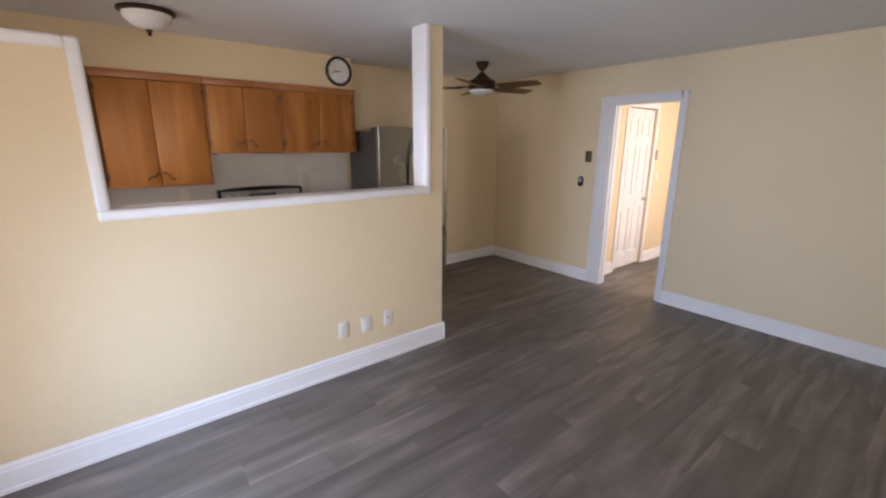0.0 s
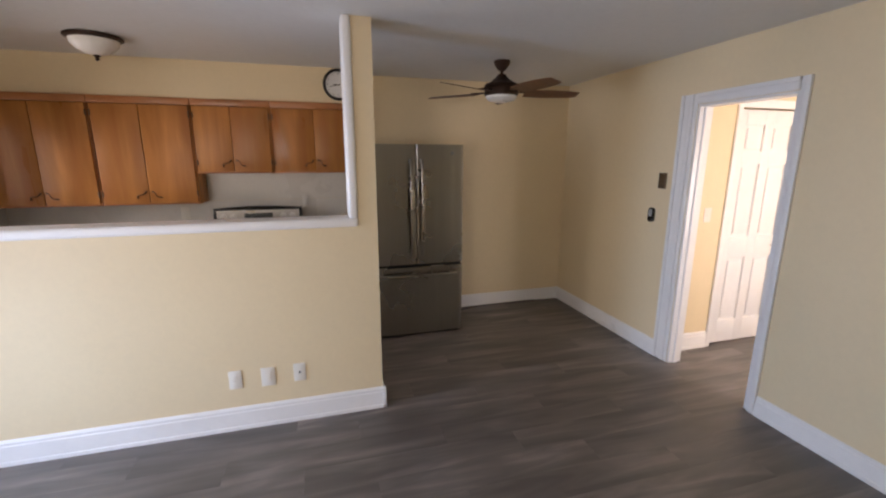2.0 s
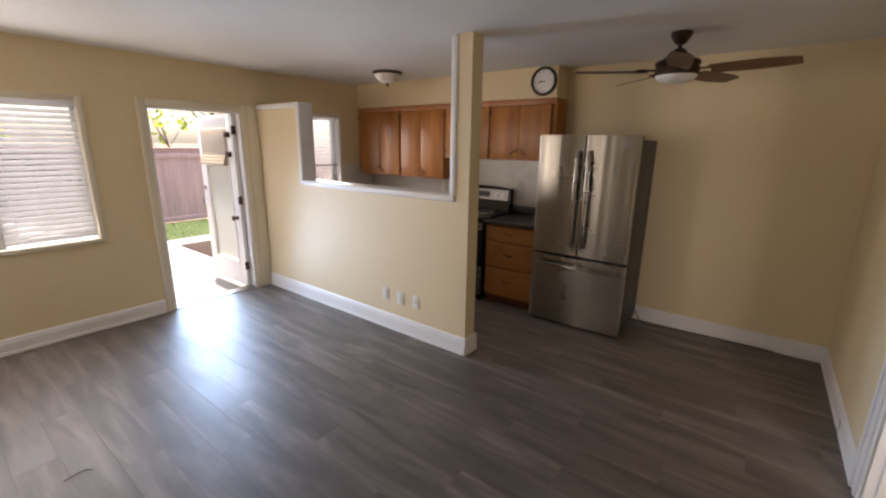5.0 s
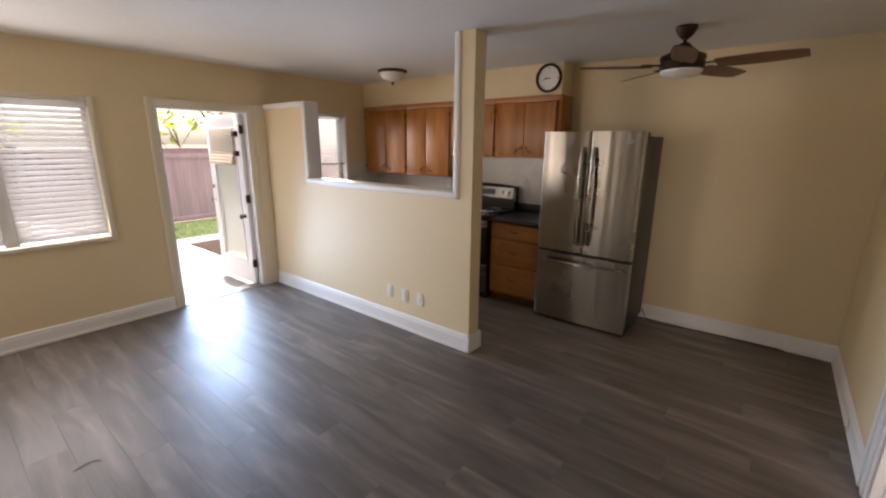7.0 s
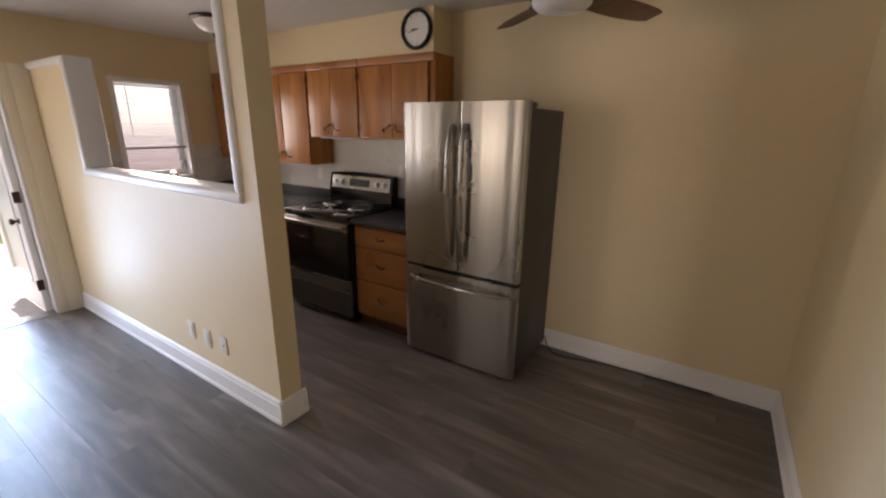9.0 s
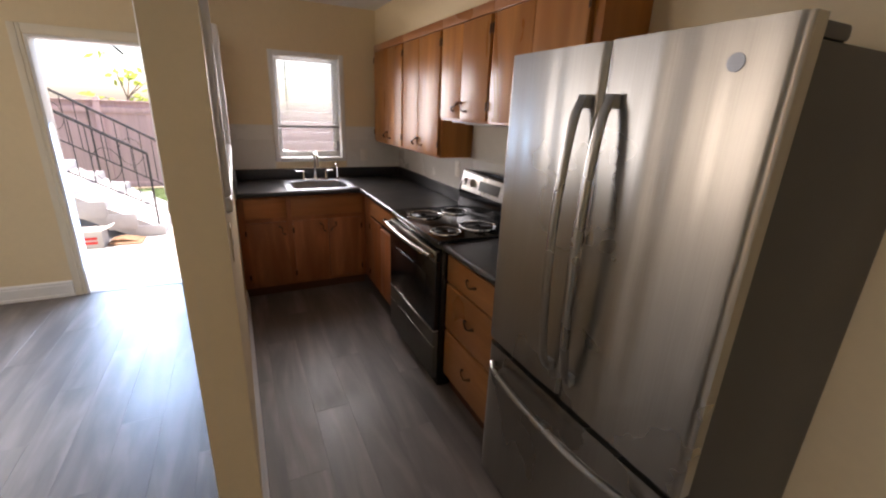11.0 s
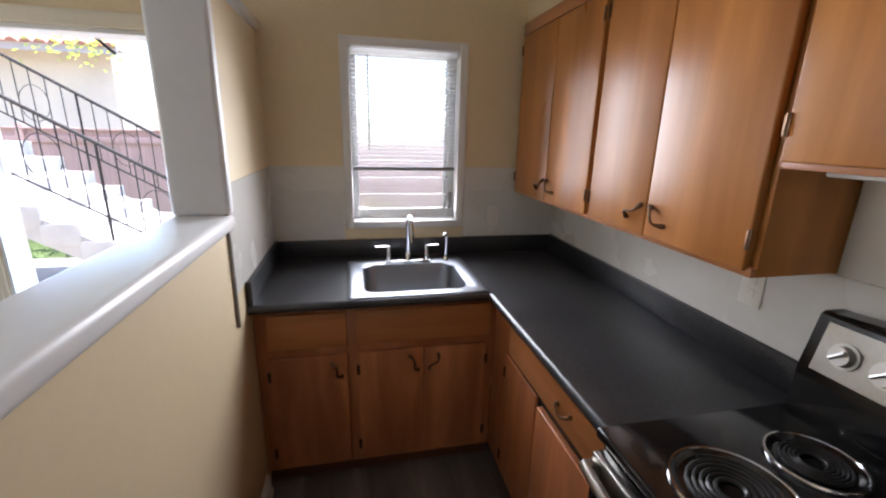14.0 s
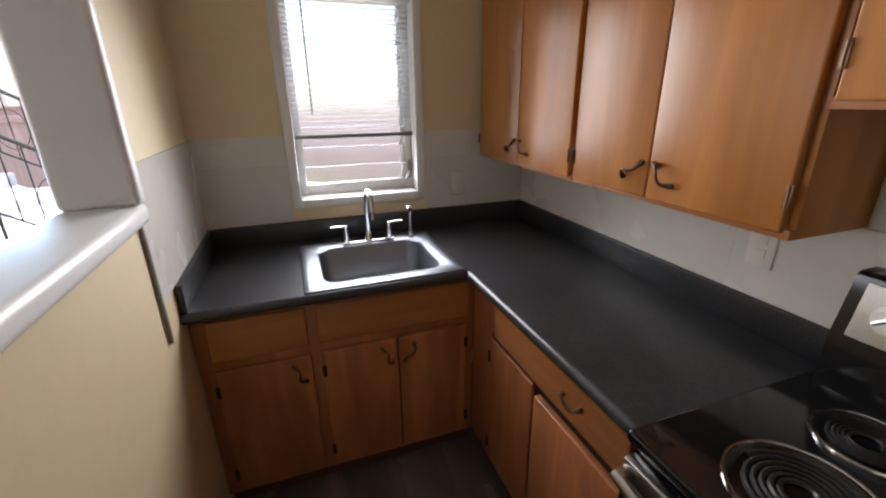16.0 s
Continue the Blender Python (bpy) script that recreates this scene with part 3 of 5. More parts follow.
def venetian(y0, y1, z0, z1, x, pitch, width, tilt, label):
    """A slatted blind: headrail, slats, bottom rail, tapes and cord."""
    bl = thing("window_blind", (x, (y0 + y1) / 2, z0), label, "blind", "living room blinds")
    part("headrail", box(x - 0.025, x + 0.03, y0, y1, z1 - 0.05, z1, bev=0.004), SLAT, bl)
    z = z0 + 0.035
    ca, sa = math.cos(radians(tilt)), math.sin(radians(tilt))
    me = None
    while z < z1 - 0.06:
        if me is None:
            bm = B()
            sec = [(-width / 2 * ca, -width / 2 * sa), (0, 0.003), (width / 2 * ca, width / 2 * sa), (width / 2 * ca, width / 2 * sa - 0.003), (0, 0.0), (-width / 2 * ca, -width / 2 * sa - 0.003)]
            prism(bm, sec, "y", y0 + 0.005 - (y0 + y1) / 2, y1 - 0.005 - (y0 + y1) / 2)
            me = mesh_of("slat", bm, SLAT)
        ob = new("slat", me)
        ob.parent = bl
        ob.location = (0, 0, z - z0)
        z += pitch
    part("bottom_rail", box(x - 0.025, x + 0.025, y0 + 0.004, y1 - 0.004, z0, z0 + 0.02, bev=0.005), SLAT, bl)
    for k in (0.15, 0.85):
        yy = y0 + (y1 - y0) * k
        part("ladder_cord", tube(tube(B(), [(x + width * 0.45, yy, z0 + 0.01), (x + width * 0.45, yy, z1 - 0.04)], 0.0018, 5), [(x - width * 0.45, yy, z0 + 0.01), (x - width * 0.45, yy, z1 - 0.04)], 0.0018, 5), SLAT, bl)
    return bl


venetian(WY0 + 0.02, 0.492, WZ0 + 0.018, WZ1 - 0.02, XL - 0.035, 0.044, 0.050, -38, "white slatted blind lowered over the living room window")
venetian(0.568, WY1 - 0.02, WZ0 + 0.018, WZ1 - 0.02, XL - 0.035, 0.044, 0.050, -38, "white slatted blind lowered over the living room window")

kwin = window_frame((XL, 3.54, 1.1), KY0, KY1, KZ0, KZ1, "white louvred kitchen window above the sink", "window_2", sill=0.016, edge=0.028)
bm = B()
for p in ((KY0 + 0.016, KY0 + 0.05, KZ0 + 0.012, KZ1 - 0.016), (KY1 - 0.05, KY1 - 0.016, KZ0 + 0.012, KZ1 - 0.016), (KY0 + 0.05, KY1 - 0.05, KZ0 + 0.012, KZ0 + 0.06), (KY0 + 0.05, KY1 - 0.05, KZ1 - 0.045, KZ1 - 0.016)):
    bx(bm, XL - 0.115, XL - 0.075, *p, 0.003)
part("louvre_frame", bm, ALU, kwin)
bm = bx(B(), -0.05, 0.05, KY0 + 0.052 - 3.54, KY1 - 0.052 - 3.54, -0.003, 0.003)
louvre = mesh_of("louvre_pane", bm, LOUVRE, smooth=False)
for k in range(9):
    ob = new("louvre_pane", louvre)
    ob.parent = kwin
    ob.matrix_local = pose(-0.105, 0.0, 0.09 + k * 0.092, 0, 62, 0)
    ob.visible_shadow = False
bm = B()
for k in range(9):
    z = KZ0 + 0.09 + k * 0.092
    prism(bm, [(XL - 0.135, z - 0.045), (XL - 0.118, z - 0.05), (XL - 0.075, z + 0.045), (XL - 0.092, z + 0.05)], "y", KY1 - 0.066, KY1 - 0.052)
part("louvre_clip", bm, ALU, kwin)
bm = B()
bx(bm, XL - 0.075, XL - 0.06, KY1 - 0.045, KY1 - 0.025, 1.16, 1.25, 0.004)
tube(bm, [(XL - 0.06, KY1 - 0.035, 1.20), (XL - 0.035, KY1 - 0.04, 1.19), (XL - 0.03, KY1 - 0.06, 1.165)], 0.006)
part("crank_handle", bm, ALU_DARK, kwin, "grey metal louvre crank")
mini = thing("mini_blind", (XL - 0.03, 3.54, 1.38), "white mini blind half raised over the kitchen window", "blind")
part("headrail", box(XL - 0.05, XL - 0.02, KY0 + 0.02, KY1 - 0.02, KZ1 - 0.045, KZ1 - 0.018, bev=0.003), SLAT, mini)
part("bottom_rail", box(XL - 0.048, XL - 0.022, KY0 + 0.022, KY1 - 0.022, 1.372, 1.392, bev=0.005), ALU_DARK, mini, "grey bottom rail")
bm = prism(B(), [(-0.012, -0.0015), (0, 0.0005), (0.012, 0.0015), (0.012, 0.0008), (0, -0.0005), (-0.012, -0.0022)], "y", KY0 + 0.024 - 3.54, KY1 - 0.024 - 3.54)
mslat = mesh_of("slat", bm, SLAT)
for k in range(26):
    ob = new("slat", mslat)
    ob.parent = mini
    ob.location = (-0.005, 0, 0.03 + k * 0.0202)
part("wand", tube(B(), [(XL - 0.016, 3.352, 1.94), (XL - 0.016, 3.352, 1.48)], 0.004, 6), GREY, mini, "clear grey tilt wand")


# ---- cabinets ----
def bail(bm, centre, along, outv, size=0.08, turn=0.0):
    """A bent pull: along = direction of its length, outv = away from the door."""
    c, a, o = Vector(centre), Vector(along).normalized(), Vector(outv)
    s = o.cross(a)
    pts = []
    for k in range(11):
        u = k / 10
        pts.append(c + a * (u - 0.5) * size + o * (0.024 * math.sin(math.pi * u) ** 0.6 + 0.003) + s * 0.010 * math.sin(2 * math.pi * u))
    tube(bm, pts, 0.0042, 8)
    for p, q in ((pts[0], pts[2]), (pts[-1], pts[-3])):
        tube(bm, [p - o * 0.003, p + o * 0.004], 0.0075, 8)
        tube(bm, [p + o * 0.002, q], 0.0085, 8, 0.0042)
    return bm


def hinge_mesh(x, y, z, axis):
    bm = B()
    if axis == "y":
        bx(bm, x - 0.007, x + 0.007, y - 0.003, y, z - 0.024, z + 0.024, 0.001)
        tube(bm, [(x, y - 0.004, z - 0.022), (x, y - 0.004, z + 0.022)], 0.003, 6)
    else:
        bx(bm, x, x + 0.003, y - 0.007, y + 0.007, z - 0.024, z + 0.024, 0.001)
        tube(bm, [(x + 0.004, y, z - 0.022), (x + 0.004, y, z + 0.022)], 0.003, 6)
    return bm


def upper_cabinet(x0, x1, z0, z1, split, label, end=False):
    """A wall cabinet with a face frame and a pair of lipped slab doors."""
    c = thing("wall_cabinet", ((x0 + x1) / 2, 4.41, z0), label, "cabinet", "kitchen wall cabinets")
    g = 0.0015
    part("carcass", box(x0 + g, x1 - g, 4.172, YN - 0.002, z0, z1 - 0.002, bev=0.002), WOOD, c)
    part("top_rail", box(x0 + g, x1 - g, 4.148, 4.172, z1 - 0.055, z1, bev=0.003), WOOD_H, c)
    part("bottom_rail", box(x0 + g, x1 - g, 4.158, 4.172, z0, z0 + 0.022, bev=0.002), WOOD_H, c)
    edges = (x0 + 0.014, x1 - (0.05 if end else 0.014))
    for a, b, side in ((edges[0], split - 0.0015, 1), (split + 0.0015, edges[1], -1)):
        d = part("door", box(a, b, 4.145, 4.168, z0 + 0.014, z1 - 0.060, bev=0.005, seg=3), WOOD, c)
        hx = (b - 0.052) if side == 1 else (a + 0.052)
        part("handle", bail(B(), (hx, 4.145, z0 + 0.085), (0.8 * side, 0, 0.6), (0, -1, 0)), PULL, d, "aged bronze bail pull")
        ex = a if side == 1 else b
        for z in (z0 + 0.09, z1 - 0.13):
            part("hinge", hinge_mesh(ex, 4.145, z, "y"), PULL, d)
    return c


upper_cabinet(XL + 0.03, -0.05, 1.262, 2.120, -0.425, "orange birch wall cabinet with two doors beside the window")
upper_cabinet(-0.05, 0.66, 1.262, 2.120, 0.29, "orange birch wall cabinet with two tall doors")
upper_cabinet(0.66, 1.27, 1.515, 2.120, 0.952, "short orange birch wall cabinet above the stove")
upper_cabinet(1.27, 2.01, 1.515, 2.120, 1.622, "short orange birch wall cabinet beside the fridge", True)
hood = thing("under_cabinet_hood", (0.98, 4.28, 1.47), "thin pale range hood lip under the cabinet", "range hood")
part("hood_body", box(0.72, 1.24, 4.215, 4.40, 1.503, 1.5125, bev=0.003), ALU, hood)
part("lens", box(0.86, 1.10, 4.235, 4.29, 1.497, 1.503, bev=0.003), ALU, hood, "frosted lamp lens")


def base_front_x(parent, x, y0, y1, z0, z1, mat=None, handle=None, name="door", hinge=None, lift=0.02):
    d = part(name, box(x, x + lift, y0, y1, z0, z1, bev=0.005, seg=3), mat or WOOD_BASE, parent)
    if handle:
        part("handle", bail(B(), (x + lift, handle[0], handle[1]), handle[2], (1, 0, 0)), PULL, d, "aged bronze bail pull")
    if hinge is not None:
        for z in (z0 + 0.08, z1 - 0.08):
            part("hinge", hinge_mesh(x + lift, hinge, z, "x"), BRONZE, d)
    return d


def base_front_y(parent, y, x0, x1, z0, z1, mat=None, handle=None, name="door", lift=0.02, hinge=None):
    d = part(name, box(x0, x1, y - lift, y, z0, z1, bev=0.005, seg=3), mat or WOOD_BASE, parent)
    if handle:
        part("handle", bail(B(), (handle[0], y - lift, handle[1]), handle[2], (0, -1, 0)), PULL, d, "aged bronze bail pull")
    if hinge is not None:
        for z in (z0 + 0.08, z1 - 0.08):
            part("hinge", hinge_mesh(hinge, y - lift, z, "y"), BRONZE, d)
    return d


FX = -0.255      # front of the sink run
sinkbase = thing("sink_base_cabinet", (-0.55, 3.5, 0), "orange birch sink base cabinet under the black worktop", "cabinet", "kitchen base cabinets")
part("back_panel", box(XL + 0.005, XL + 0.02, HW1 + 0.03, 4.415, 0.09, 0.868), WOOD_BASE, sinkbase)
part("face_frame", box(FX - 0.02, FX, HW1 + 0.004, 3.874, 0.09, 0.868, bev=0.002), WOOD_BASE, sinkbase)
part("side_panel", box(XL + 0.02, FX - 0.02, HW1 + 0.004, HW1 + 0.022, 0.09, 0.868), WOOD_BASE, sinkbase)
part("bottom_panel", box(XL + 0.02, FX - 0.02, HW1 + 0.022, 3.874, 0.09, 0.108), WOOD_BASE, sinkbase)
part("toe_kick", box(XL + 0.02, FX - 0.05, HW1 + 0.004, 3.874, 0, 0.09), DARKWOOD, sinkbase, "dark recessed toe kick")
base_front_x(sinkbase, FX, HW1 + 0.05, 3.215, 0.69, 0.845, WOOD_H, name="false_drawer", lift=0.014)
base_front_x(sinkbase, FX, 3.252, 3.85, 0.69, 0.845, WOOD_H, name="false_front", lift=0.008)
base_front_x(sinkbase, FX, HW1 + 0.05, 3.215, 0.115, 0.655, handle=(3.17, 0.585, (0, 0.5, -0.85)), hinge=HW1 + 0.05)
base_front_x(sinkbase, FX, 3.258, 3.543, 0.115, 0.655, handle=(3.50, 0.585, (0, 0.5, -0.85)), hinge=3.258)
base_front_x(sinkbase, FX, 3.549, 3.835, 0.115, 0.655, handle=(3.59, 0.585, (0, 0.5, 0.85)), hinge=3.835)

FY = 3.876
corner = thing("corner_base_cabinet", (0.2, 4.1, 0), "orange birch base cabinet beside the stove, door ajar", "cabinet", "kitchen base cabinets")
bm = B()
bx(bm, XL + 0.022, 0.674, FY + 0.02, FY + 0.04, 0.09, 0.10)
bx(bm, FX, 0.674, FY, FY + 0.02, 0.09, 0.868, 0.002)
bx(bm, 0.657, 0.674, FY + 0.02, 4.41, 0.09, 0.868)
part("carcass", bm, WOOD_BASE, corner)
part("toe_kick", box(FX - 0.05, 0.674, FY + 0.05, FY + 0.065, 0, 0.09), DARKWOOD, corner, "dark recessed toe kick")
base_front_y(corner, FY, -0.02, 0.64, 0.715, 0.848, WOOD_H, (0.44, 0.785, (1, 0, 0.1)), "drawer")
base_front_y(corner, FY, -0.06, 0.236, 0.115, 0.690, lift=0.014, hinge=-0.06)
ajar = base_front_y(corner, FY, 0.266, 0.64, 0.115, 0.675, lift=0.024)
# Near-black strips on the face frame stand in for shade between the fronts.
part("dark_gap", box(-0.06, 0.64, FY - 0.004, FY - 0.001, 0.677, 0.712), GAP, corner)
part("dark_gap", box(0.238, 0.264, FY - 0.004, FY - 0.001, 0.115, 0.676), GAP, corner)

drawers = thing("drawer_base_cabinet", (1.71, 4.1, 0), "honey wood base unit of three drawers beside the fridge", "cabinet", "kitchen base cabinets")
bm = B()
bx(bm, 1.443, 2.018, FY - 0.002, 4.41, 0.09, 0.868, 0.002)
part("carcass", bm, WOOD, drawers)
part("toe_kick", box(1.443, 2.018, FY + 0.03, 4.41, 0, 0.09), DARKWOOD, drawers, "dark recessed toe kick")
for z0, z1 in ((0.70, 0.85), (0.42, 0.685), (0.12, 0.405)):
    base_front_y(drawers, FY - 0.002, 1.456, 2.008, z0, z1, WOOD_PINE, (1.72, (z0 + z1) / 2 + 0.01, (1, 0, -0.12)), "drawer", 0.022)

# ---- worktop ----
SX0, SX1, SY0, SY1 = -0.685, -0.265, 3.285, 3.765      # opening for the bowl
top = thing("worktop", (-0.5, 3.6, 0.87), "charcoal laminate worktop with upstand, worn pale at edges", "worktop")
bm = B()
EX, EY = -0.205, 3.832
grid_solid(bm, "z", [XL + 0.003, SX0, SX1, EX - 0.008, 0.674], [HW1 + 0.003, SY0, SY1, EY + 0.008, YN - 0.003],
           lambda u, v: (u < EX - 0.008 or v > EY + 0.008) and not (SX0 < u < SX1 and SY0 < v < SY1), 0.872, 0.91)
part("slab", bm, LAMINATE, top, smooth=False)
part("nosing", tube(B(), [(EX - 0.008, HW1 + 0.004, 0.891), (EX - 0.008, EY + 0.008, 0.891)], 0.0195, 14), LAMINATE, top)
part("nosing", tube(B(), [(EX - 0.006, EY + 0.008, 0.891), (0.674, EY + 0.008, 0.891)], 0.0195, 14), LAMINATE, top)
part("upstand", box(XL + 0.003, XL + 0.024, HW1 + 0.024, YN - 0.024, 0.909, 1.005, bev=0.005), LAMINATE, top)
part("upstand", box(XL + 0.003, 0.674, YN - 0.024, YN - 0.003, 0.909, 1.006, bev=0.005), LAMINATE, top)
part("upstand", box(XL + 0.003, EX - 0.005, HW1 + 0.003, HW1 + 0.024, 0.909, 1.006, bev=0.005), LAMINATE, top)
top2 = thing("worktop", (1.71, 4.1, 0.87), "short charcoal laminate worktop between stove and fridge", "worktop")
part("slab", box(1.443, 2.018, EY + 0.008, YN - 0.003, 0.872, 0.91), LAMINATE, top2, smooth=False)
part("nosing", tube(B(), [(1.443, EY + 0.008, 0.891), (2.018, EY + 0.008, 0.891)], 0.0195, 14), LAMINATE, top2)
part("upstand", box(1.443, 2.018, YN - 0.024, YN - 0.003, 0.909, 1.006, bev=0.005), LAMINATE, top2)


# ---- sink and tap ----
def rounded(x0, x1, y0, y1, r, n=6):
    pts = []
    for cx, cy, a in ((x1 - r, y1 - r, 0), (x0 + r, y1 - r, 90), (x0 + r, y0 + r, 180), (x1 - r, y0 + r, 270)):
        for k in range(n + 1):
            t = radians(a + 90 * k / n)
            pts.append((cx + r * math.cos(t), cy + r * math.sin(t)))
    return pts


def loft(bm, loops):
    rows = [[bm.verts.new(p) for p in lp] for lp in loops]
    n = len(rows[0])
    for a, b in zip(rows, rows[1:]):
        for k in range(n):
            bm.faces.new((a[k], a[(k + 1) % n], b[(k + 1) % n], b[k]))
    return rows


sink = thing("kitchen_sink", (-0.47, 3.5, 0.91), "stainless steel single-bowl sink set in the worktop", "sink")
bm = B()
loops = []
for (x0, x1, y0, y1, r, z) in ((-0.735, -0.213, 3.223, 3.823, 0.012, 0.9105), (-0.735, -0.213, 3.223, 3.823, 0.012, 0.915), (-0.728, -0.220, 3.230, 3.816, 0.012, 0.919),
                               (-0.712, -0.236, 3.246, 3.800, 0.02, 0.9185), (-0.660, -0.268, 3.290, 3.760, 0.055, 0.9165), (-0.652, -0.276, 3.298, 3.752, 0.06, 0.909),
                               (-0.640, -0.288, 3.310, 3.740, 0.06, 0.78), (-0.615, -0.313, 3.335, 3.715, 0.05, 0.752), (-0.49, -0.44, 3.500, 3.550, 0.024, 0.746)):
    loops.append([(px, py, z) for px, py in rounded(x0, x1, y0, y1, r)])
rows = loft(bm, loops)
bm.faces.new(rows[-1])
part("bowl", bm, STEEL_SINK, sink, angle=50)
part("drain", lathe(B(), [(0.042, 0.748), (0.040, 0.752), (0.030, 0.749), (0.0, 0.748)], (-0.465, 3.525, 0), "z", 20), CHROME, sink)
tap = thing("kitchen_tap", (-0.69, 3.530, 0.917), "chrome gooseneck tap with two lever handles", "tap")
bm = B()
bx(bm, -0.715, -0.665, 3.410, 3.650, 0.9165, 0.93, 0.006)
part("deck_plate", bm, CHROME, tap)
pts = [(-0.69, 3.532, 0.925), (-0.69, 3.532, 1.09)] + [(-0.69 + 0.075 * (1 - math.cos(radians(a))), 3.532, 1.09 + 0.075 * math.sin(radians(a))) for a in range(15, 181, 15)] + [(-0.54, 3.532, 1.06)]
bm = B()
lathe(bm, [(0.022, 0.925), (0.020, 0.94), (0.014, 0.965), (0.0, 0.97)], (-0.69, 3.532, 0), "z", 16)
tube(bm, pts, 0.0115, 12)
part("spout", bm, CHROME, tap)
for y, s in ((3.430, -1), (3.630, 1)):
    bm = B()
    lathe(bm, [(0.018, 0.925), (0.016, 0.95), (0.011, 0.985), (0.011, 1.003), (0.0, 1.005)], (-0.69, y, 0), "z", 14)
    tube(bm, [(-0.69, y - 0.004 * s, 0.998), (-0.69, y + 0.03 * s, 1.0), (-0.69, y + 0.065 * s, 0.999)], 0.0062, 8)
    part("lever", bm, CHROME, tap)
spray = thing("side_tap", (-0.69, 3.735, 0.917), "small chrome filtered water tap on the sink", "tap")
bm = B()
lathe(bm, [(0.016, 0.919), (0.014, 0.93), (0.009, 0.94), (0.0, 0.941)], (-0.69, 3.735, 0), "z", 12)
tube(bm, [(-0.69, 3.735, 0.93), (-0.69, 3.735, 1.045)] + [(-0.69 + 0.022 * (1 - math.cos(radians(a))), 3.735 - 0.010 * (1 - math.cos(radians(a))), 1.045 + 0.022 * math.sin(radians(a))) for a in range(20, 161, 20)], 0.008, 10)
part("spout", bm, CHROME, spray)


# ---- stove ----
stove = thing("electric_stove", (1.04, 4.1, 0), "black and stainless electric coil stove between worktops", "stove")
SX, SW = 0.679, 1.438
part("body", box(SX, SW, 3.825, 4.40, 0.02, 0.90, bev=0.004), ENAMEL, stove)
part("cooktop", box(SX - 0.001, SW + 0.001, 3.795, 4.33, 0.898, 0.925, bev=0.008, seg=3), ENAMEL, stove, "glossy black enamel cooktop")
door = part("oven_door", box(SX + 0.006, SW - 0.006, 3.792, 3.824, 0.388, 0.865, bev=0.006), BLACK_GLASS, stove, "black glass oven door")
part("door_trim", box(SX + 0.006, SW - 0.006, 3.788, 3.822, 0.80, 0.866, bev=0.006), STEEL, door, "stainless top band")
part("door_trim", box(SX + 0.006, SW - 0.006, 3.790, 3.822, 0.381, 0.3885, bev=0.0015), STEEL, door, "stainless lower edge strip")
part("window", box(SX + 0.13, SW - 0.13, 3.7895, 3.793, 0.47, 0.70, bev=0.0015), BLACK_GLASS, door)
bm = B()
tube(bm, [(SX + 0.02 + (SW - SX - 0.04) * k / 16, 3.762 - 0.022 * math.sin(math.pi * k / 16), 0.842) for k in range(17)], 0.0135, 12)
for x in (SX + 0.03, SW - 0.03):
    bx(bm, x - 0.014, x + 0.014, 3.758, 3.792, 0.828, 0.856, 0.004)
part("handle", bm, STEEL, door, "bowed stainless bar handle")
part("warming_drawer", box(SX + 0.006, SW - 0.006, 3.793, 3.824, 0.075, 0.374, bev=0.006), FRIDGE_SIDE, stove, "dark storage drawer front")
part("drawer_trim", box(SX + 0.006, SW - 0.006, 3.7915, 3.8, 0.284, 0.289, bev=0.001), STEEL, stove)
part("plinth", box(SX + 0.02, SW - 0.02, 3.85, 4.39, 0.0, 0.021), RUBBER, stove)
bm = prism(B(), [(4.300, 0.925), (4.398, 0.925), (4.398, 1.190), (4.345, 1.190), (4.334, 1.183), (4.305, 1.053)], "x", SX + 0.025, SW + 0.025)
guard = part("backguard", bm, ENAMEL, stove, "black backguard")
# slanting fascia
GA = math.atan2(1.183 - 1.053, 4.334 - 4.305)


def on_guard(u, v, out):
    """A place on the slanting face of the backguard: u across, v up the slope, out from it."""
    d = Vector((0, math.cos(GA), math.sin(GA)))
    n = Vector((0, -math.sin(GA), math.cos(GA)))
    return Vector((u, 4.305, 1.053)) + d * v + n * out


def guard_plate(bm, u0, u1, v0, v1, t0, t1):
    vs = [bm.verts.new(on_guard(u, v, t)) for t in (t0, t1) for u, v in ((u0, v0), (u1, v0), (u1, v1), (u0, v1))]
    for f in ((3, 2, 1, 0), (4, 5, 6, 7), (0, 1, 5, 4), (1, 2, 6, 5), (2, 3, 7, 6), (3, 0, 4, 7)):
        bm.faces.new([vs[i] for i in f])
    return bm


GC, GH = (SX + SW) / 2 + 0.025, (SW - SX) / 2
arch = [(GC - GH + 2 * GH * k / 16, 1.188 + 0.020 * (1 - (k / 8 - 1) ** 2)) for k in range(17)]
part("arched_cap", prism(B(), arch + [(GC + GH, 1.186), (GC - GH, 1.186)], "y", 4.346, 4.397), ENAMEL, guard, "glossy black arched cap")
part("fascia", guard_plate(B(), 0.730, 1.440, 0.004, 0.122, 0.0, 0.004), STEEL, guard, "brushed stainless control fascia")
part("display", guard_plate(B(), 0.962, 1.205, 0.030, 0.095, 0.004, 0.0065), DISPLAY, guard, "grey control display")
part("brand_bar", guard_plate(B(), 1.05, 1.12, 0.012, 0.018, 0.004, 0.0048), GREY, guard)
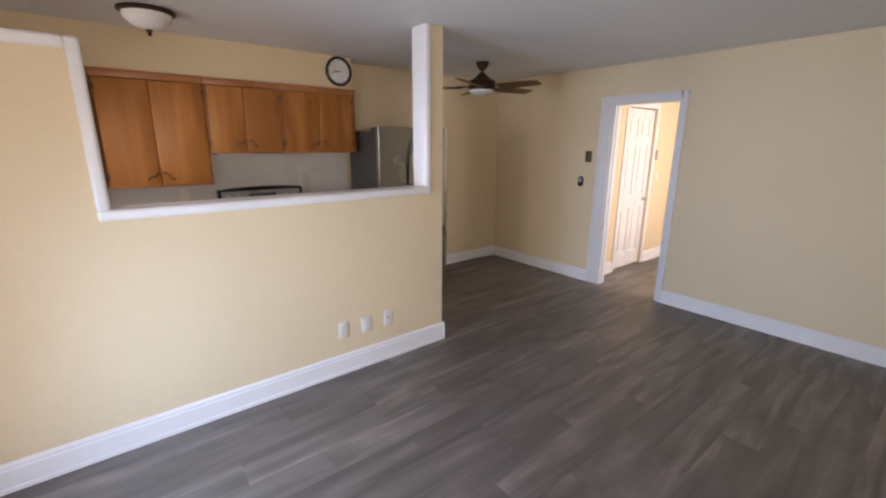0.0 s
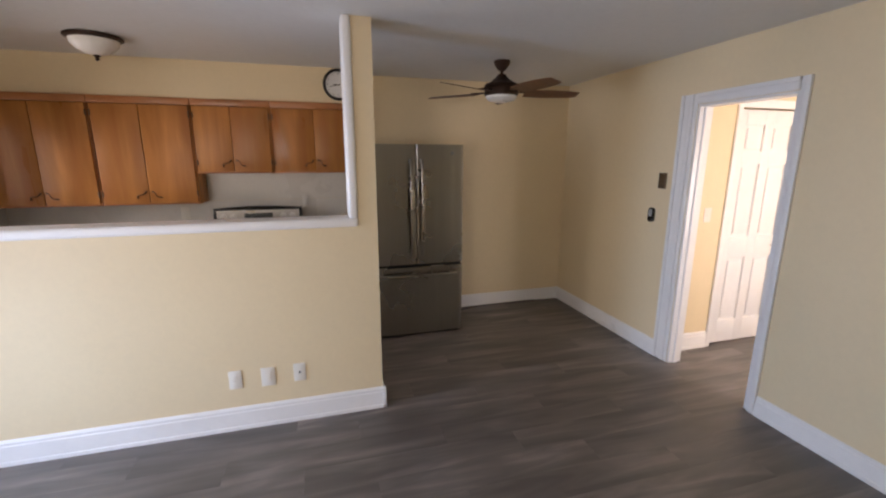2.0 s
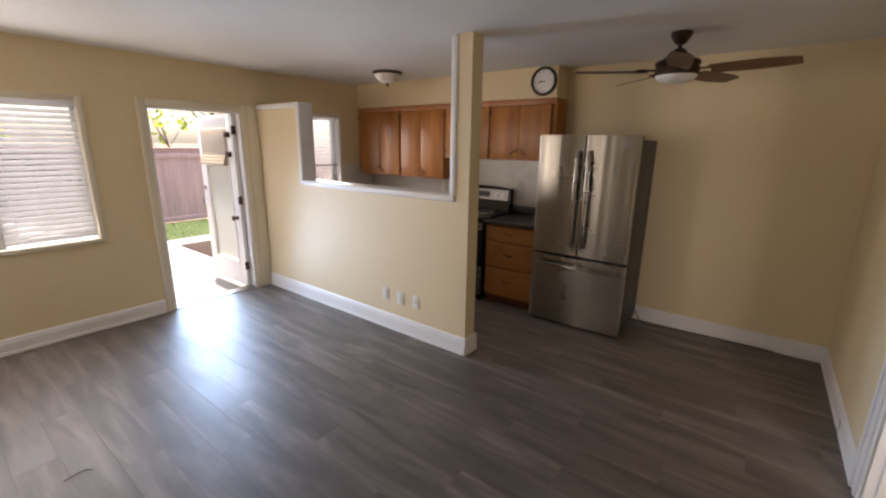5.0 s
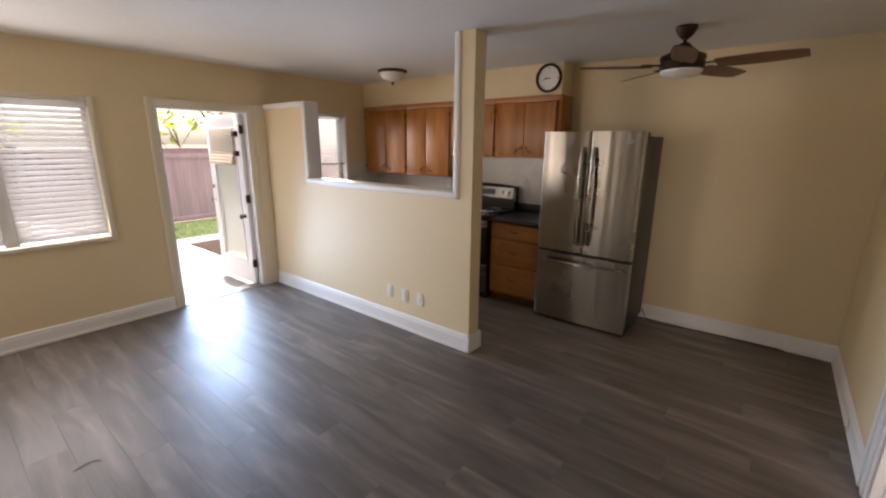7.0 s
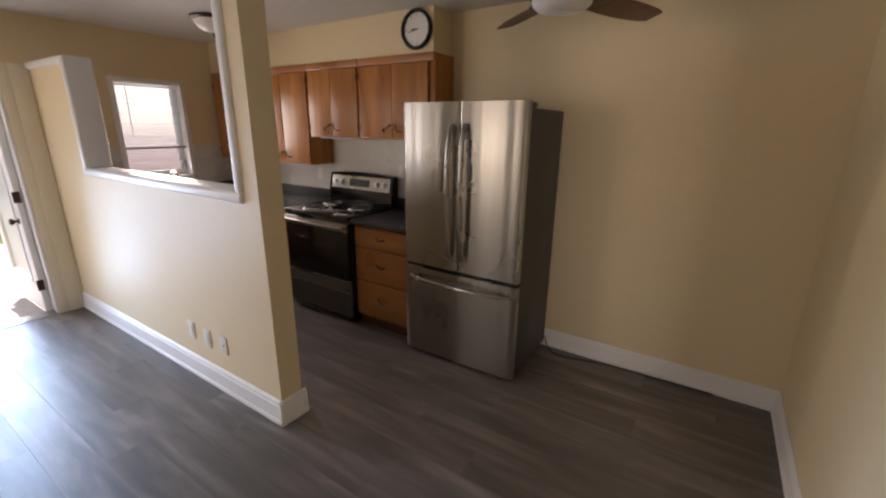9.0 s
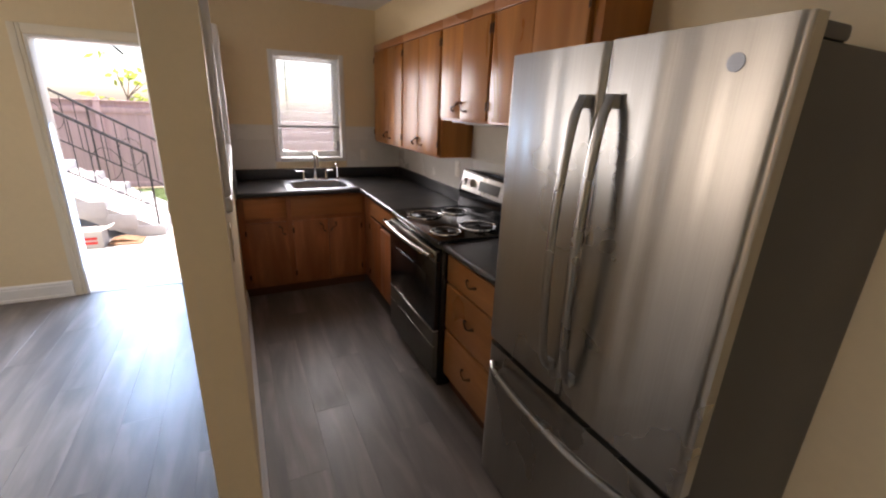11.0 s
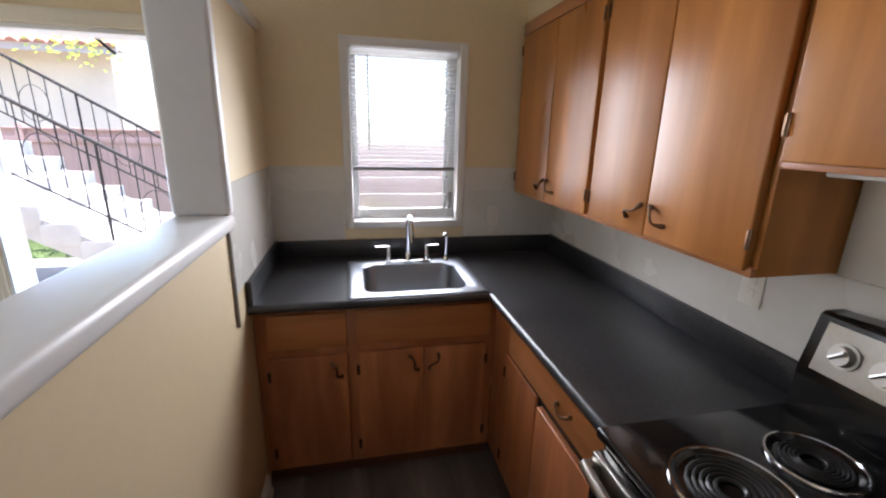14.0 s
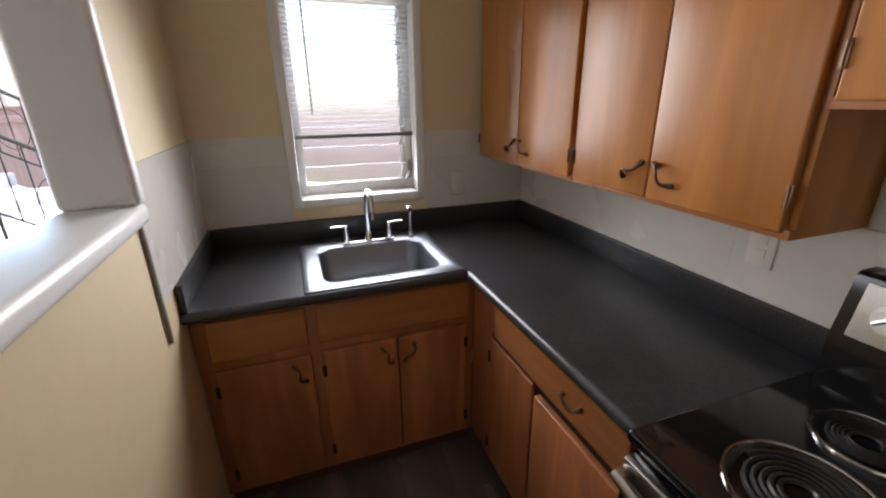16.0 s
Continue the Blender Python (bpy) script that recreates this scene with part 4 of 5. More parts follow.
for u in (0.786, 0.866, 1.298, 1.378):
    bm = B()
    c0 = on_guard(u, 0.062, 0.004)
    n = on_guard(0, 0, 1) - on_guard(0, 0, 0)
    tube(bm, [c0, c0 + n * 0.006], 0.030, 20)
    tube(bm, [c0 + n * 0.006, c0 + n * 0.024], 0.024, 20, 0.021)
    tube(bm, [c0 + n * 0.025 + Vector((-0.014, 0, -0.012)), c0 + n * 0.025 + Vector((0.014, 0, 0.012))], 0.005, 6)
    part("knob", bm, SATIN, guard)
for bxx, byy, br in ((0.895, 3.952, 0.112), (0.865, 4.185, 0.088), (1.285, 3.915, 0.088), (1.245, 4.152, 0.112)):
    pan = part("drip_bowl", lathe(B(), [(br, 0.9262), (br, 0.930), (br - 0.006, 0.932), (br - 0.014, 0.929), (br - 0.03, 0.914), (br * 0.45, 0.906), (0.02, 0.904), (0.0, 0.904)], (bxx, byy, 0), "z", 36), BOWL, stove, "dark tarnished drip bowl")
    part("trim_ring", lathe(B(), [(br - 0.006, 0.9310), (br - 0.004, 0.9335), (br, 0.9335), (br + 0.002, 0.9290), (br + 0.002, 0.9262)], (bxx, byy, 0), "z", 36), CHROME, pan, "thin chrome trim ring")
    turns, pts = 5.5, []
    for k in range(int(turns * 20) + 1):
        a = 2 * math.pi * k / 20
        rr = 0.022 + (br - 0.045) * k / (turns * 20)
        pts.append((bxx + rr * math.cos(a), byy + rr * math.sin(a), 0.927))
    part("coil", tube(B(), pts, (br - 0.045) / 5.5 * 0.44, 6), COIL, pan, "dark spiral heating coil")


# ---- refrigerator ----
fr = thing("refrigerator", (2.45, 4.1, 0), "stainless french-door refrigerator with charcoal sides", "refrigerator")
FX0, FX1, FYF = 2.035, 2.892, 3.762
part("cabinet", box(FX0 + 0.006, FX1 - 0.006, 3.822, 4.395, 0.045, 1.725, bev=0.008), FRIDGE_SIDE, fr, "charcoal textured side and top panels")


def fridge_door(x0, x1, z0, z1, bow):
    """A door front with a slightly bowed face and rounded edges."""
    bm = B()
    n = 64
    outline = [(x0, 3.812), (x0, FYF + 0.02)]
    for k in range(n + 1):
        u = k / n
        edge = 0.010 * max(0, 1 - min(u, 1 - u) * 32) ** 2
        x = x0 + (x1 - x0) * u
        ripple = 0.00035 * math.sin(47 * x + 1.3) + 0.00022 * math.sin(83 * x + 0.4)   # rolled sheet is slightly wavy
        outline.append((x, FYF + edge + bow * (2 * u - 1) ** 2 + ripple))
    outline += [(x1, FYF + 0.02), (x1, 3.812)]
    seen, out = set(), []
    for p in outline:
        if (round(p[0], 5), round(p[1], 5)) not in seen:
            seen.add((round(p[0], 5), round(p[1], 5)))
            out.append(p)
    return prism(bm, out, "z", z0, z1)


dl = part("door", fridge_door(FX0, 2.4565, 0.700, 1.762, 0.004), STEEL, fr)
dr = part("door", fridge_door(2.4615, FX1, 0.700, 1.762, 0.004), STEEL, fr)
dz = part("freezer_drawer", fridge_door(FX0, FX1, 0.03, 0.674, 0.006), STEEL, fr)
part("gasket", box(FX0 + 0.012, FX1 - 0.012, 3.785, 3.823, 0.667, 0.707), RUBBER, fr)
part("gasket", box(2.452, 2.466, 3.785, 3.823, 0.70, 1.75), RUBBER, fr)
for dd, x in ((dl, 2.410), (dr, 2.508)):
    bm = B()
    pts = [(x, FYF - 0.012 - 0.050 * math.sin(math.pi * k / 20) ** 0.45, 0.785 + 0.845 * k / 20) for k in range(21)]
    rows = []
    for p in pts:
        rows.append([bm.verts.new((p[0] + dx, p[1] + dy, p[2])) for dx, dy in ((-0.015, 0.006), (-0.015, -0.002), (-0.009, -0.008), (0.009, -0.008), (0.015, -0.002), (0.015, 0.006))])
    for a, b in zip(rows, rows[1:]):
        for k in range(6):
            bm.faces.new((a[k], a[(k + 1) % 6], b[(k + 1) % 6], b[k]))
    bm.faces.new(rows[0])
    bm.faces.new(rows[-1][::-1])
    part("handle", bm, STEEL, dd, "bowed flat stainless handle", angle=45)
    part("handle_mount", box(x - 0.016, x + 0.016, FYF - 0.02, FYF + 0.006, 1.60, 1.635, bev=0.004), GREY, dd)
    part("handle_mount", box(x - 0.016, x + 0.016, FYF - 0.02, FYF + 0.006, 0.78, 0.815, bev=0.004), GREY, dd)
bm = B()
tube(bm, [(FX0 + 0.06 + (FX1 - FX0 - 0.12) * k / 20, FYF - 0.010 - 0.052 * math.sin(math.pi * k / 20) ** 0.5, 0.605) for k in range(21)], 0.0135, 10)
part("handle", bm, STEEL, dz, "bowed stainless drawer handle")
part("badge", lathe(B(), [(0.0, -0.004), (0.017, -0.004), (0.019, -0.001), (0.019, 0.003)], (2.785, FYF + 0.004, 1.688), "y", 20), STEEL_SINK, dr, "round silver badge")
for x in (FX0 + 0.06, FX1 - 0.06):
    part("hinge_cover", box(x - 0.05, x + 0.05, 3.80, 3.93, 1.726, 1.758, bev=0.010), FRIDGE_SIDE, fr)
part("foot_grille", box(FX0 + 0.02, FX1 - 0.02, 3.80, 3.82, 0.004, 0.045), RUBBER, fr)
for x in (FX0 + 0.06, FX1 - 0.06):
    part("foot", lathe(B(), [(0.0, 0.0), (0.022, 0.0), (0.022, 0.02), (0.01, 0.05), (0.0, 0.05)], (x, 4.30, 0), "z", 10), RUBBER, fr)
cord = solid("power_cord", tube(B(), [(2.90, 4.36, 0.10), (2.93, 4.33, 0.05), (2.99, 4.30, 0.012), (3.08, 4.30, 0.008), (3.2, 4.33, 0.008), (3.4, 4.37, 0.008), (3.7, 4.38, 0.008), (4.0, 4.385, 0.008)], 0.004, 6), RUBBER, "thin dark power cord along the baseboard", "cord", kind="thing")


# ---- ceiling fan, lamp, clock ----
fan = thing("ceiling_fan", (3.120, 3.495, 2.44), "dark bronze ceiling fan with five brown blades and light", "ceiling fan")
FC = (3.120, 3.495, 0)
part("canopy", lathe(B(), [(0.0, 2.414), (0.064, 2.414), (0.067, 2.400), (0.058, 2.380), (0.038, 2.350), (0.022, 2.335), (0.0, 2.333)], FC, "z", 24), BRONZE, fan)
part("downrod", lathe(B(), [(0.013, 2.37), (0.013, 2.29), (0.0, 2.29)], FC, "z", 12), BRONZE, fan)
part("motor", lathe(B(), [(0.0, 2.315), (0.03, 2.31), (0.05, 2.285), (0.095, 2.25), (0.135, 2.232), (0.140, 2.215), (0.130, 2.200), (0.138, 2.185), (0.136, 2.150), (0.120, 2.142), (0.0, 2.142)], FC, "z", 32), BRONZE, fan)
part("light_bowl", lathe(B(), [(0.128, 2.143), (0.126, 2.128), (0.105, 2.108), (0.06, 2.097), (0.0, 2.093)], FC, "z", 32), OPAL, fan, "white opal glass light bowl")
for k in range(5):
    a = radians(-7 + 72 * k)
    bm = B()
    n, rows = 10, []
    for i in range(n + 1):
        u = i / n
        r = 0.20 + 0.46 * u
        w = 0.052 + 0.020 * math.sin(math.pi * min(u * 0.9 + 0.1, 1)) if u < 0.93 else 0.045
        zt = 2.168
        rows.append([bm.verts.new((r, s * w, zt - s * w * 0.24 + t)) for s, t in ((-1, 0.003), (1, 0.003), (1, -0.003), (-1, -0.003))])
    for p, q in zip(rows, rows[1:]):
        for j in range(4):
            bm.faces.new((p[j], p[(j + 1) % 4], q[(j + 1) % 4], q[j]))
    bm.faces.new(rows[0])
    bm.faces.new(rows[-1][::-1])
    turn = Matrix.Translation(Vector(FC)) @ Matrix.Rotation(a, 4, "Z")
    bmesh.ops.transform(bm, matrix=turn, verts=bm.verts)
    blade = part("blade", bm, BLADE, fan, "brown wooden blade")
    bm = B()
    bx(bm, 0.11, 0.25, -0.018, 0.018, 2.172, 2.180, 0.003)
    bx(bm, 0.20, 0.26, -0.035, 0.035, 2.1725, 2.1795, 0.003)
    bmesh.ops.transform(bm, matrix=turn, verts=bm.verts)
    part("bracket", bm, BRONZE, blade)

lamp = thing("ceiling_lamp", (0.30, 3.585, 2.44), "flush ceiling lamp with bronze rim and glass bowl", "ceiling lamp")
LC = (0.30, 3.585, 0)
part("rim", lathe(B(), [(0.0, 2.414), (0.150, 2.414), (0.160, 2.409), (0.160, 2.398), (0.145, 2.392), (0.138, 2.388), (0.125, 2.385), (0.0, 2.385)], LC, "z", 36), BRONZE, lamp)
part("bowl", lathe(B(), [(0.136, 2.388), (0.130, 2.362), (0.104, 2.332), (0.062, 2.308), (0.02, 2.299), (0.0, 2.299)], LC, "z", 36), OPAL, lamp, "frosted white glass bowl")
part("finial", lathe(B(), [(0.018, 2.301), (0.020, 2.293), (0.010, 2.285), (0.013, 2.275), (0.006, 2.265), (0.0, 2.261)], LC, "z", 14), BRONZE, lamp)

clock = thing("wall_clock", (1.852, 4.172, 2.276), "round black-rimmed wall clock with white face", "clock")
CC = (1.852, 4.171, 2.276)
part("rim", lathe(B(), [(0.132, 0.0), (0.134, -0.018), (0.126, -0.030), (0.114, -0.030), (0.108, -0.018), (0.108, -0.008)], CC, "y", 40), PHONE, clock)
part("face", lathe(B(), [(0.11, -0.001), (0.11, -0.009), (0.0, -0.009)], CC, "y", 40), CLOCKFACE, clock)
for k in range(12):
    a = radians(30 * k)
    r0 = 0.090 if k % 3 else 0.084
    part("hour_mark", tube(B(), [(CC[0] + r0 * math.sin(a), 4.161, CC[2] + r0 * math.cos(a)), (CC[0] + 0.1 * math.sin(a), 4.161, CC[2] + 0.1 * math.cos(a))], 0.002, 5), PHONE, clock)
part("minute_pointer", tube(B(), [(CC[0] + 0.014, 4.1585, CC[2] + 0.004), (CC[0] - 0.075, 4.1585, CC[2] - 0.018)], 0.0026, 5), PHONE, clock)
part("hour_pointer", tube(B(), [(CC[0] + 0.012, 4.1575, CC[2] - 0.002), (CC[0] - 0.048, 4.1575, CC[2] + 0.002)], 0.0036, 5), PHONE, clock)


# ---- plates ----
def wall_plate(name, centre, out, w, h, label, inserts, mat=PLATE, category="outlet", group=""):
    """A cover plate on a wall; inserts: (du, dz, half width, half height, material, name)."""
    c, o = Vector(centre), Vector(out)
    u = Vector((0, 0, 1)).cross(o)
    pl = thing(name, centre, label, category, group)

    def slab(du, dz, hw, hh, t0, t1, bev):
        a, b = c + u * (du - hw) + o * t0, c + u * (du + hw) + o * t1
        return box(min(a.x, b.x), max(a.x, b.x), min(a.y, b.y), max(a.y, b.y), c.z + dz - hh, c.z + dz + hh, bev=bev)
    part("cover", slab(0, 0, w / 2, h / 2, 0.0005, 0.006, 0.002), mat, pl)
    for du, dz, hw, hh, m, nm in inserts:
        part(nm, slab(du, dz, hw, hh, 0.005, 0.0085, 0.001), m, pl)
    return pl


FACE = (0, -1, 0)
SOCKET = [(0, 0.02, 0.014, 0.012, PLATE, "socket"), (0, -0.02, 0.014, 0.012, PLATE, "socket"), (-0.005, 0.021, 0.0014, 0.005, SLOT, "slot"), (0.005, 0.021, 0.0014, 0.004, SLOT, "slot"),
          (-0.005, -0.019, 0.0014, 0.005, SLOT, "slot"), (0.005, -0.019, 0.0014, 0.004, SLOT, "slot")]
wall_plate("outlet", (1.095, HW0, 0.330), FACE, 0.072, 0.118, "white double power outlet low on the half wall", SOCKET, group="half wall plates")
wall_plate("blank_plate", (1.280, HW0, 0.325), FACE, 0.080, 0.122, "white blank cover plate low on the half wall", [(0, 0, 0.018, 0.034, PLATE, "insert")], category="wall plate", group="half wall plates")
wall_plate("cable_plate", (1.465, HW0, 0.330), FACE, 0.072, 0.118, "white cable plate low on the half wall", [(0, 0.0, 0.005, 0.006, SLOT, "jack")], category="wall plate", group="half wall plates")
wall_plate("light_switch", (4.715, HY, 1.19), FACE, 0.072, 0.118, "white light switch on the cream hall wall", [(0, 0.0, 0.005, 0.011, PLATE, "toggle")], category="switch")
wall_plate("light_switch", (1.80, HW1, 1.128), (0, 1, 0), 0.072, 0.118, "cream-painted switch plate with white toggle on the column", [(0, 0.0, 0.005, 0.011, PLATE, "toggle")], CREAM, category="switch")
wall_plate("light_switch", (5.80, HY, 1.20), FACE, 0.072, 0.118, "white light switch beside the hall door", [(0, 0.0, 0.005, 0.011, PLATE, "toggle")], category="switch")
wall_plate("outlet", (XL + 0.005, 4.04, 1.125), (1, 0, 0), 0.072, 0.118, "white power outlet on the tiled window wall", SOCKET)
wall_plate("outlet", (0.46, YN - 0.006, 1.155), FACE, 0.072, 0.118, "white power outlet on the tiled back wall", SOCKET)
wall_plate("blank_plate", (1.51, YN - 0.006, 1.235), FACE, 0.072, 0.118, "wall-coloured cover plate beside the stove backguard", [(0, 0, 0.018, 0.034, TILE, "insert")], TILE, category="wall plate")
wall_plate("doorbell_chime", (XR, 2.955, 1.470), (-1, 0, 0), 0.082, 0.125, "small brown metal control panel on the wall", [(0, 0, 0.032, 0.052, BRASSY, "front")], BRASSY, "control panel")
wall_plate("hall_thermostat", (5.735, HY, 1.475), FACE, 0.085, 0.125, "small grey-brown panel on the hall wall", [(0.012, 0, 0.022, 0.05, GREY, "front")], BRASSY, "control panel")
phone = thing("wall_remote", (XR, 3.025, 1.185), "black oval remote holder on the cream wall", "remote holder")
bm = B()
prism(bm, rounded(2.998, 3.058, 1.125, 1.245, 0.029, 6), "x", XR - 0.022, XR - 0.0005)
part("holder", bm, PHONE, phone)
bm = B()
prism(bm, rounded(3.008, 3.048, 1.17, 1.235, 0.018, 6), "x", XR - 0.026, XR - 0.02)
part("dial", bm, GREY, phone, "grey upper face")

solid("floor_wire", tube(B(), [(1.15, 0.375, 0.003), (1.138, 0.412, 0.003), (1.134, 0.448, 0.004), (1.144, 0.475, 0.003), (1.17, 0.485, 0.003)], 0.0022, 6), GREY, "short grey bent wire lying on the floor", "wire", kind="thing")

# ---- hall door ----
hd = thing("hall_door", (5.27, HY, 0), "white six-panel hall door with chrome lever", "door")
HX0, HXE = 4.925, 5.615
bm = B()
YF = HY + 0.02


def stile(a, b, c, d):
    bx(bm, a, b, YF, YF + 0.035, c, d, 0.0015)


stile(HX0, HX0 + 0.095, 0.012, 2.035)
stile(HXE - 0.095, HXE, 0.012, 2.035)
mid = (HX0 + HXE) / 2
stile(mid - 0.045, mid + 0.045, 0.012, 2.035)
for a, b in ((0.012, 0.22), (0.80, 0.98), (1.60, 1.70), (1.92, 2.035)):
    stile(HX0 + 0.095, mid - 0.045, a, b)
    stile(mid + 0.045, HXE - 0.095, a, b)
slab = part("slab", bm, WHITE, hd)
for x0, x1 in ((HX0 + 0.095, mid - 0.045), (mid + 0.045, HXE - 0.095)):
    for a, b in ((0.22, 0.80), (0.98, 1.60), (1.70, 1.92)):
        bm = B()
        bx(bm, x0, x1, YF + 0.016, YF + 0.026, a, b)
        bx(bm, x0 + 0.028, x1 - 0.028, YF + 0.004, YF + 0.018, a + 0.028, b - 0.028, 0.010, 2)
        part("panel", bm, WHITE, slab)
bm = B()
lathe(bm, [(0.0, -0.02), (0.012, -0.02), (0.012, -0.008), (0.028, -0.006), (0.03, 0.0)], (HXE - 0.065, YF, 0.90), "y", 16)
tube(bm, [(HXE - 0.065, YF - 0.04, 0.90), (HXE - 0.065, YF - 0.015, 0.90)], 0.010, 10)
tube(bm, [(HXE - 0.060, YF - 0.042, 0.90), (HXE - 0.11, YF - 0.044, 0.903), (HXE - 0.165, YF - 0.040, 0.90)], 0.0085, 10)
part("lever_handle", bm, CHROME, hd, "chrome lever handle")
for z in (0.25, 1.80):
    part("hinge", tube(B(), [(HX0 - 0.002, YF - 0.005, z - 0.045), (HX0 - 0.002, YF - 0.005, z + 0.045)], 0.007, 8), CHROME, hd)
ht = thing("hall_door_trim", (5.27, HY, 0), "white casing round the hall door", "door casing", kind="structure")
part("casing", box(HX0 - 0.05, HX0 - 0.004, HY - 0.018, HY, 0, 2.11, bev=0.004), WHITE, ht)
part("casing", box(HXE + 0.008, HXE + 0.065, HY - 0.018, HY, 0, 2.11, bev=0.004), WHITE, ht)
part("head_casing", box(HX0 - 0.008, HXE + 0.008, HY - 0.0175, HY, 2.045, 2.11, bev=0.004), WHITE, ht)


# ---- outdoors ----
G = -0.06
bm = B()
bx(bm, -250, XL - T, -200, 200, G - 0.3, G - 0.012)
bx(bm, XL - T, 250, -200, YS - T, G - 0.3, G - 0.012)
bx(bm, XL - T, 250, YN + T, 200, G - 0.3, G - 0.012)
bx(bm, HX1 + 0.12, 250, YS - T, YN + T, G - 0.3, G - 0.012)
solid("ground", bm, EARTH, "dry earth ground reaching the horizon", "ground", smooth=False)
bm = B()
for k in range(4):
    bx(bm, -4.54 + k * 0.887, -4.54 + k * 0.887 + 0.879, -3.2, 2.90, G - 0.06, G, 0.004)
bx(bm, -2.84, XL - T - 0.001, 2.908, 5.5, G - 0.06, G, 0.004)
bx(bm, -4.54, -4.01, 2.908, 5.5, G - 0.06, G, 0.004)
patio = solid("patio", bm, CONCRETE, "pale sunlit concrete patio slabs", "patio")
solid("mulch_bed", box(-4.0, -2.85, 2.91, 5.5, G - 0.05, G + 0.012, bev=0.01), MULCH, "dark mulch bed beside the patio", "flower bed")
lawn = solid("lawn", box(-6.25, -4.55, -3.2, 7.5, G - 0.05, G + 0.004), GRASS, "strip of mown lawn before the fence", "lawn", smooth=False)
rng = random.Random(4)
verts, faces = [], []
for k in range(11000):
    x, y = rng.uniform(-6.22, -4.55), rng.uniform(-2.2, 6.5)
    a, h, w = rng.uniform(0, 6.28), rng.uniform(0.025, 0.06), 0.004
    dx, dy = math.cos(a), math.sin(a)
    i = len(verts)
    verts += [(x - dy * w, y + dx * w, G), (x + dy * w, y - dx * w, G), (x + dx * 0.02, y + dy * 0.02, G + h)]
    faces.append((i, i + 1, i + 2))
me = bpy.data.meshes.new("grass")
me.from_pydata(verts, [], faces)
me.materials.append(GRASS)
tagged(new("grass", me), "short green grass blades on the lawn", "grass", "", "stuff")

# fence
FNX = -6.3
fence = thing("fence", (FNX, 2, G), "flat pink-brown painted board fence behind the lawn", "fence")
bmb = mesh_of("fence_board", box(-0.011, 0.011, -0.0745, 0.0745, 0, 1.40, bev=0.0015, seg=1), FENCE, smooth=False)
for k in range(76):
    ob = new("fence_board", bmb)
    ob.parent = fence
    ob.location = (0.0, -5.4 + k * 0.15, 0.03)
for z in (0.03, 1.36):
    part("fence_rail", box(FNX + 0.012, FNX + 0.045, -3.5, 8.0, G + z, G + z + 0.10, bev=0.004), FENCE, fence)
part("fence_cap", box(FNX - 0.05, FNX + 0.07, -3.5, 8.0, G + 1.55, G + 1.58, bev=0.006), FENCE, fence)
part("fence_board_top", box(FNX - 0.012, FNX + 0.012, -3.5, 8.0, G + 1.432, G + 1.55), FENCE, fence)
for y in (-4.0, -1.6, 0.78, 3.2, 5.6, 8.0):
    part("fence_post", box(FNX - 0.04, FNX + 0.06, y - 0.05, y + 0.05, G, G + 1.63, bev=0.006), FENCE, fence)

# outside stair: rises towards -y
stair = thing("outside_stair", (-3.5, 1.0, G), "white painted concrete outside stair beside the patio", "stair")
RISE, RUN, Y0, NS = 0.164, 0.277, 1.985, 15
SXN, SXF, FIRST = -2.78, -4.24, 0.072
for k in range(NS):
    y1 = Y0 - k * RUN
    top = FIRST + k * RISE
    part("step", box(SXF, SXN, y1 - RUN - 0.02, y1, max(G, top - RISE - 0.03), top, bev=0.006), STAIRPAINT, stair)
YE = Y0 - 0.02 - NS * RUN
bm = prism(B(), [(Y0 - 0.02, G), (Y0 - 0.03, FIRST - 0.05), (YE, FIRST + (NS - 1) * RISE - 0.05), (YE, FIRST + NS * RISE - 0.42), (Y0 - 0.35, G)], "x", SXF + 0.02, SXN - 0.02)
part("stair_slab", bm, STAIRPAINT, stair)


def rail_z(y, h):
    return FIRST + (Y0 - y) * RISE / RUN + h


def railing(x, name):
    r = thing(name, (x, 1.0, G), "thin black wrought iron stair railing with rings", "railing", "stair railings")
    ya, yb = Y0 - 0.06, Y0 - NS * RUN + 0.1
    part("top_rail", tube(B(), [(x, ya, rail_z(ya, 0.84)), (x, yb, rail_z(yb, 0.84))], 0.017, 8), IRON, r)
    part("bottom_rail", tube(B(), [(x, ya, rail_z(ya, 0.19)), (x, yb, rail_z(yb, 0.19))], 0.009, 6), IRON, r)
    y, k = ya, 0
    while y > yb:
        if k % 6 == 0:
            part("post", tube(B(), [(x, y, rail_z(y, -0.10)), (x, y, rail_z(y, 0.84))], 0.012, 6), IRON, r)
        else:
            part("baluster", tube(B(), [(x, y, rail_z(y, 0.19)), (x, y, rail_z(y, 0.84))], 0.0055, 6), IRON, r)
        if k % 6 == 3:
            c = Vector((x, y, rail_z(y, 0.48)))
            part("scroll", tube(B(), [c + Vector((0, 0.14 * math.cos(radians(q)), 0.19 * math.sin(radians(q)))) for q in range(0, 361, 20)], 0.004, 5), IRON, r)
        y -= 0.135
        k += 1
    return r


railing(SXN - 0.03, "stair_railing")
railing(SXF + 0.03, "stair_railing")

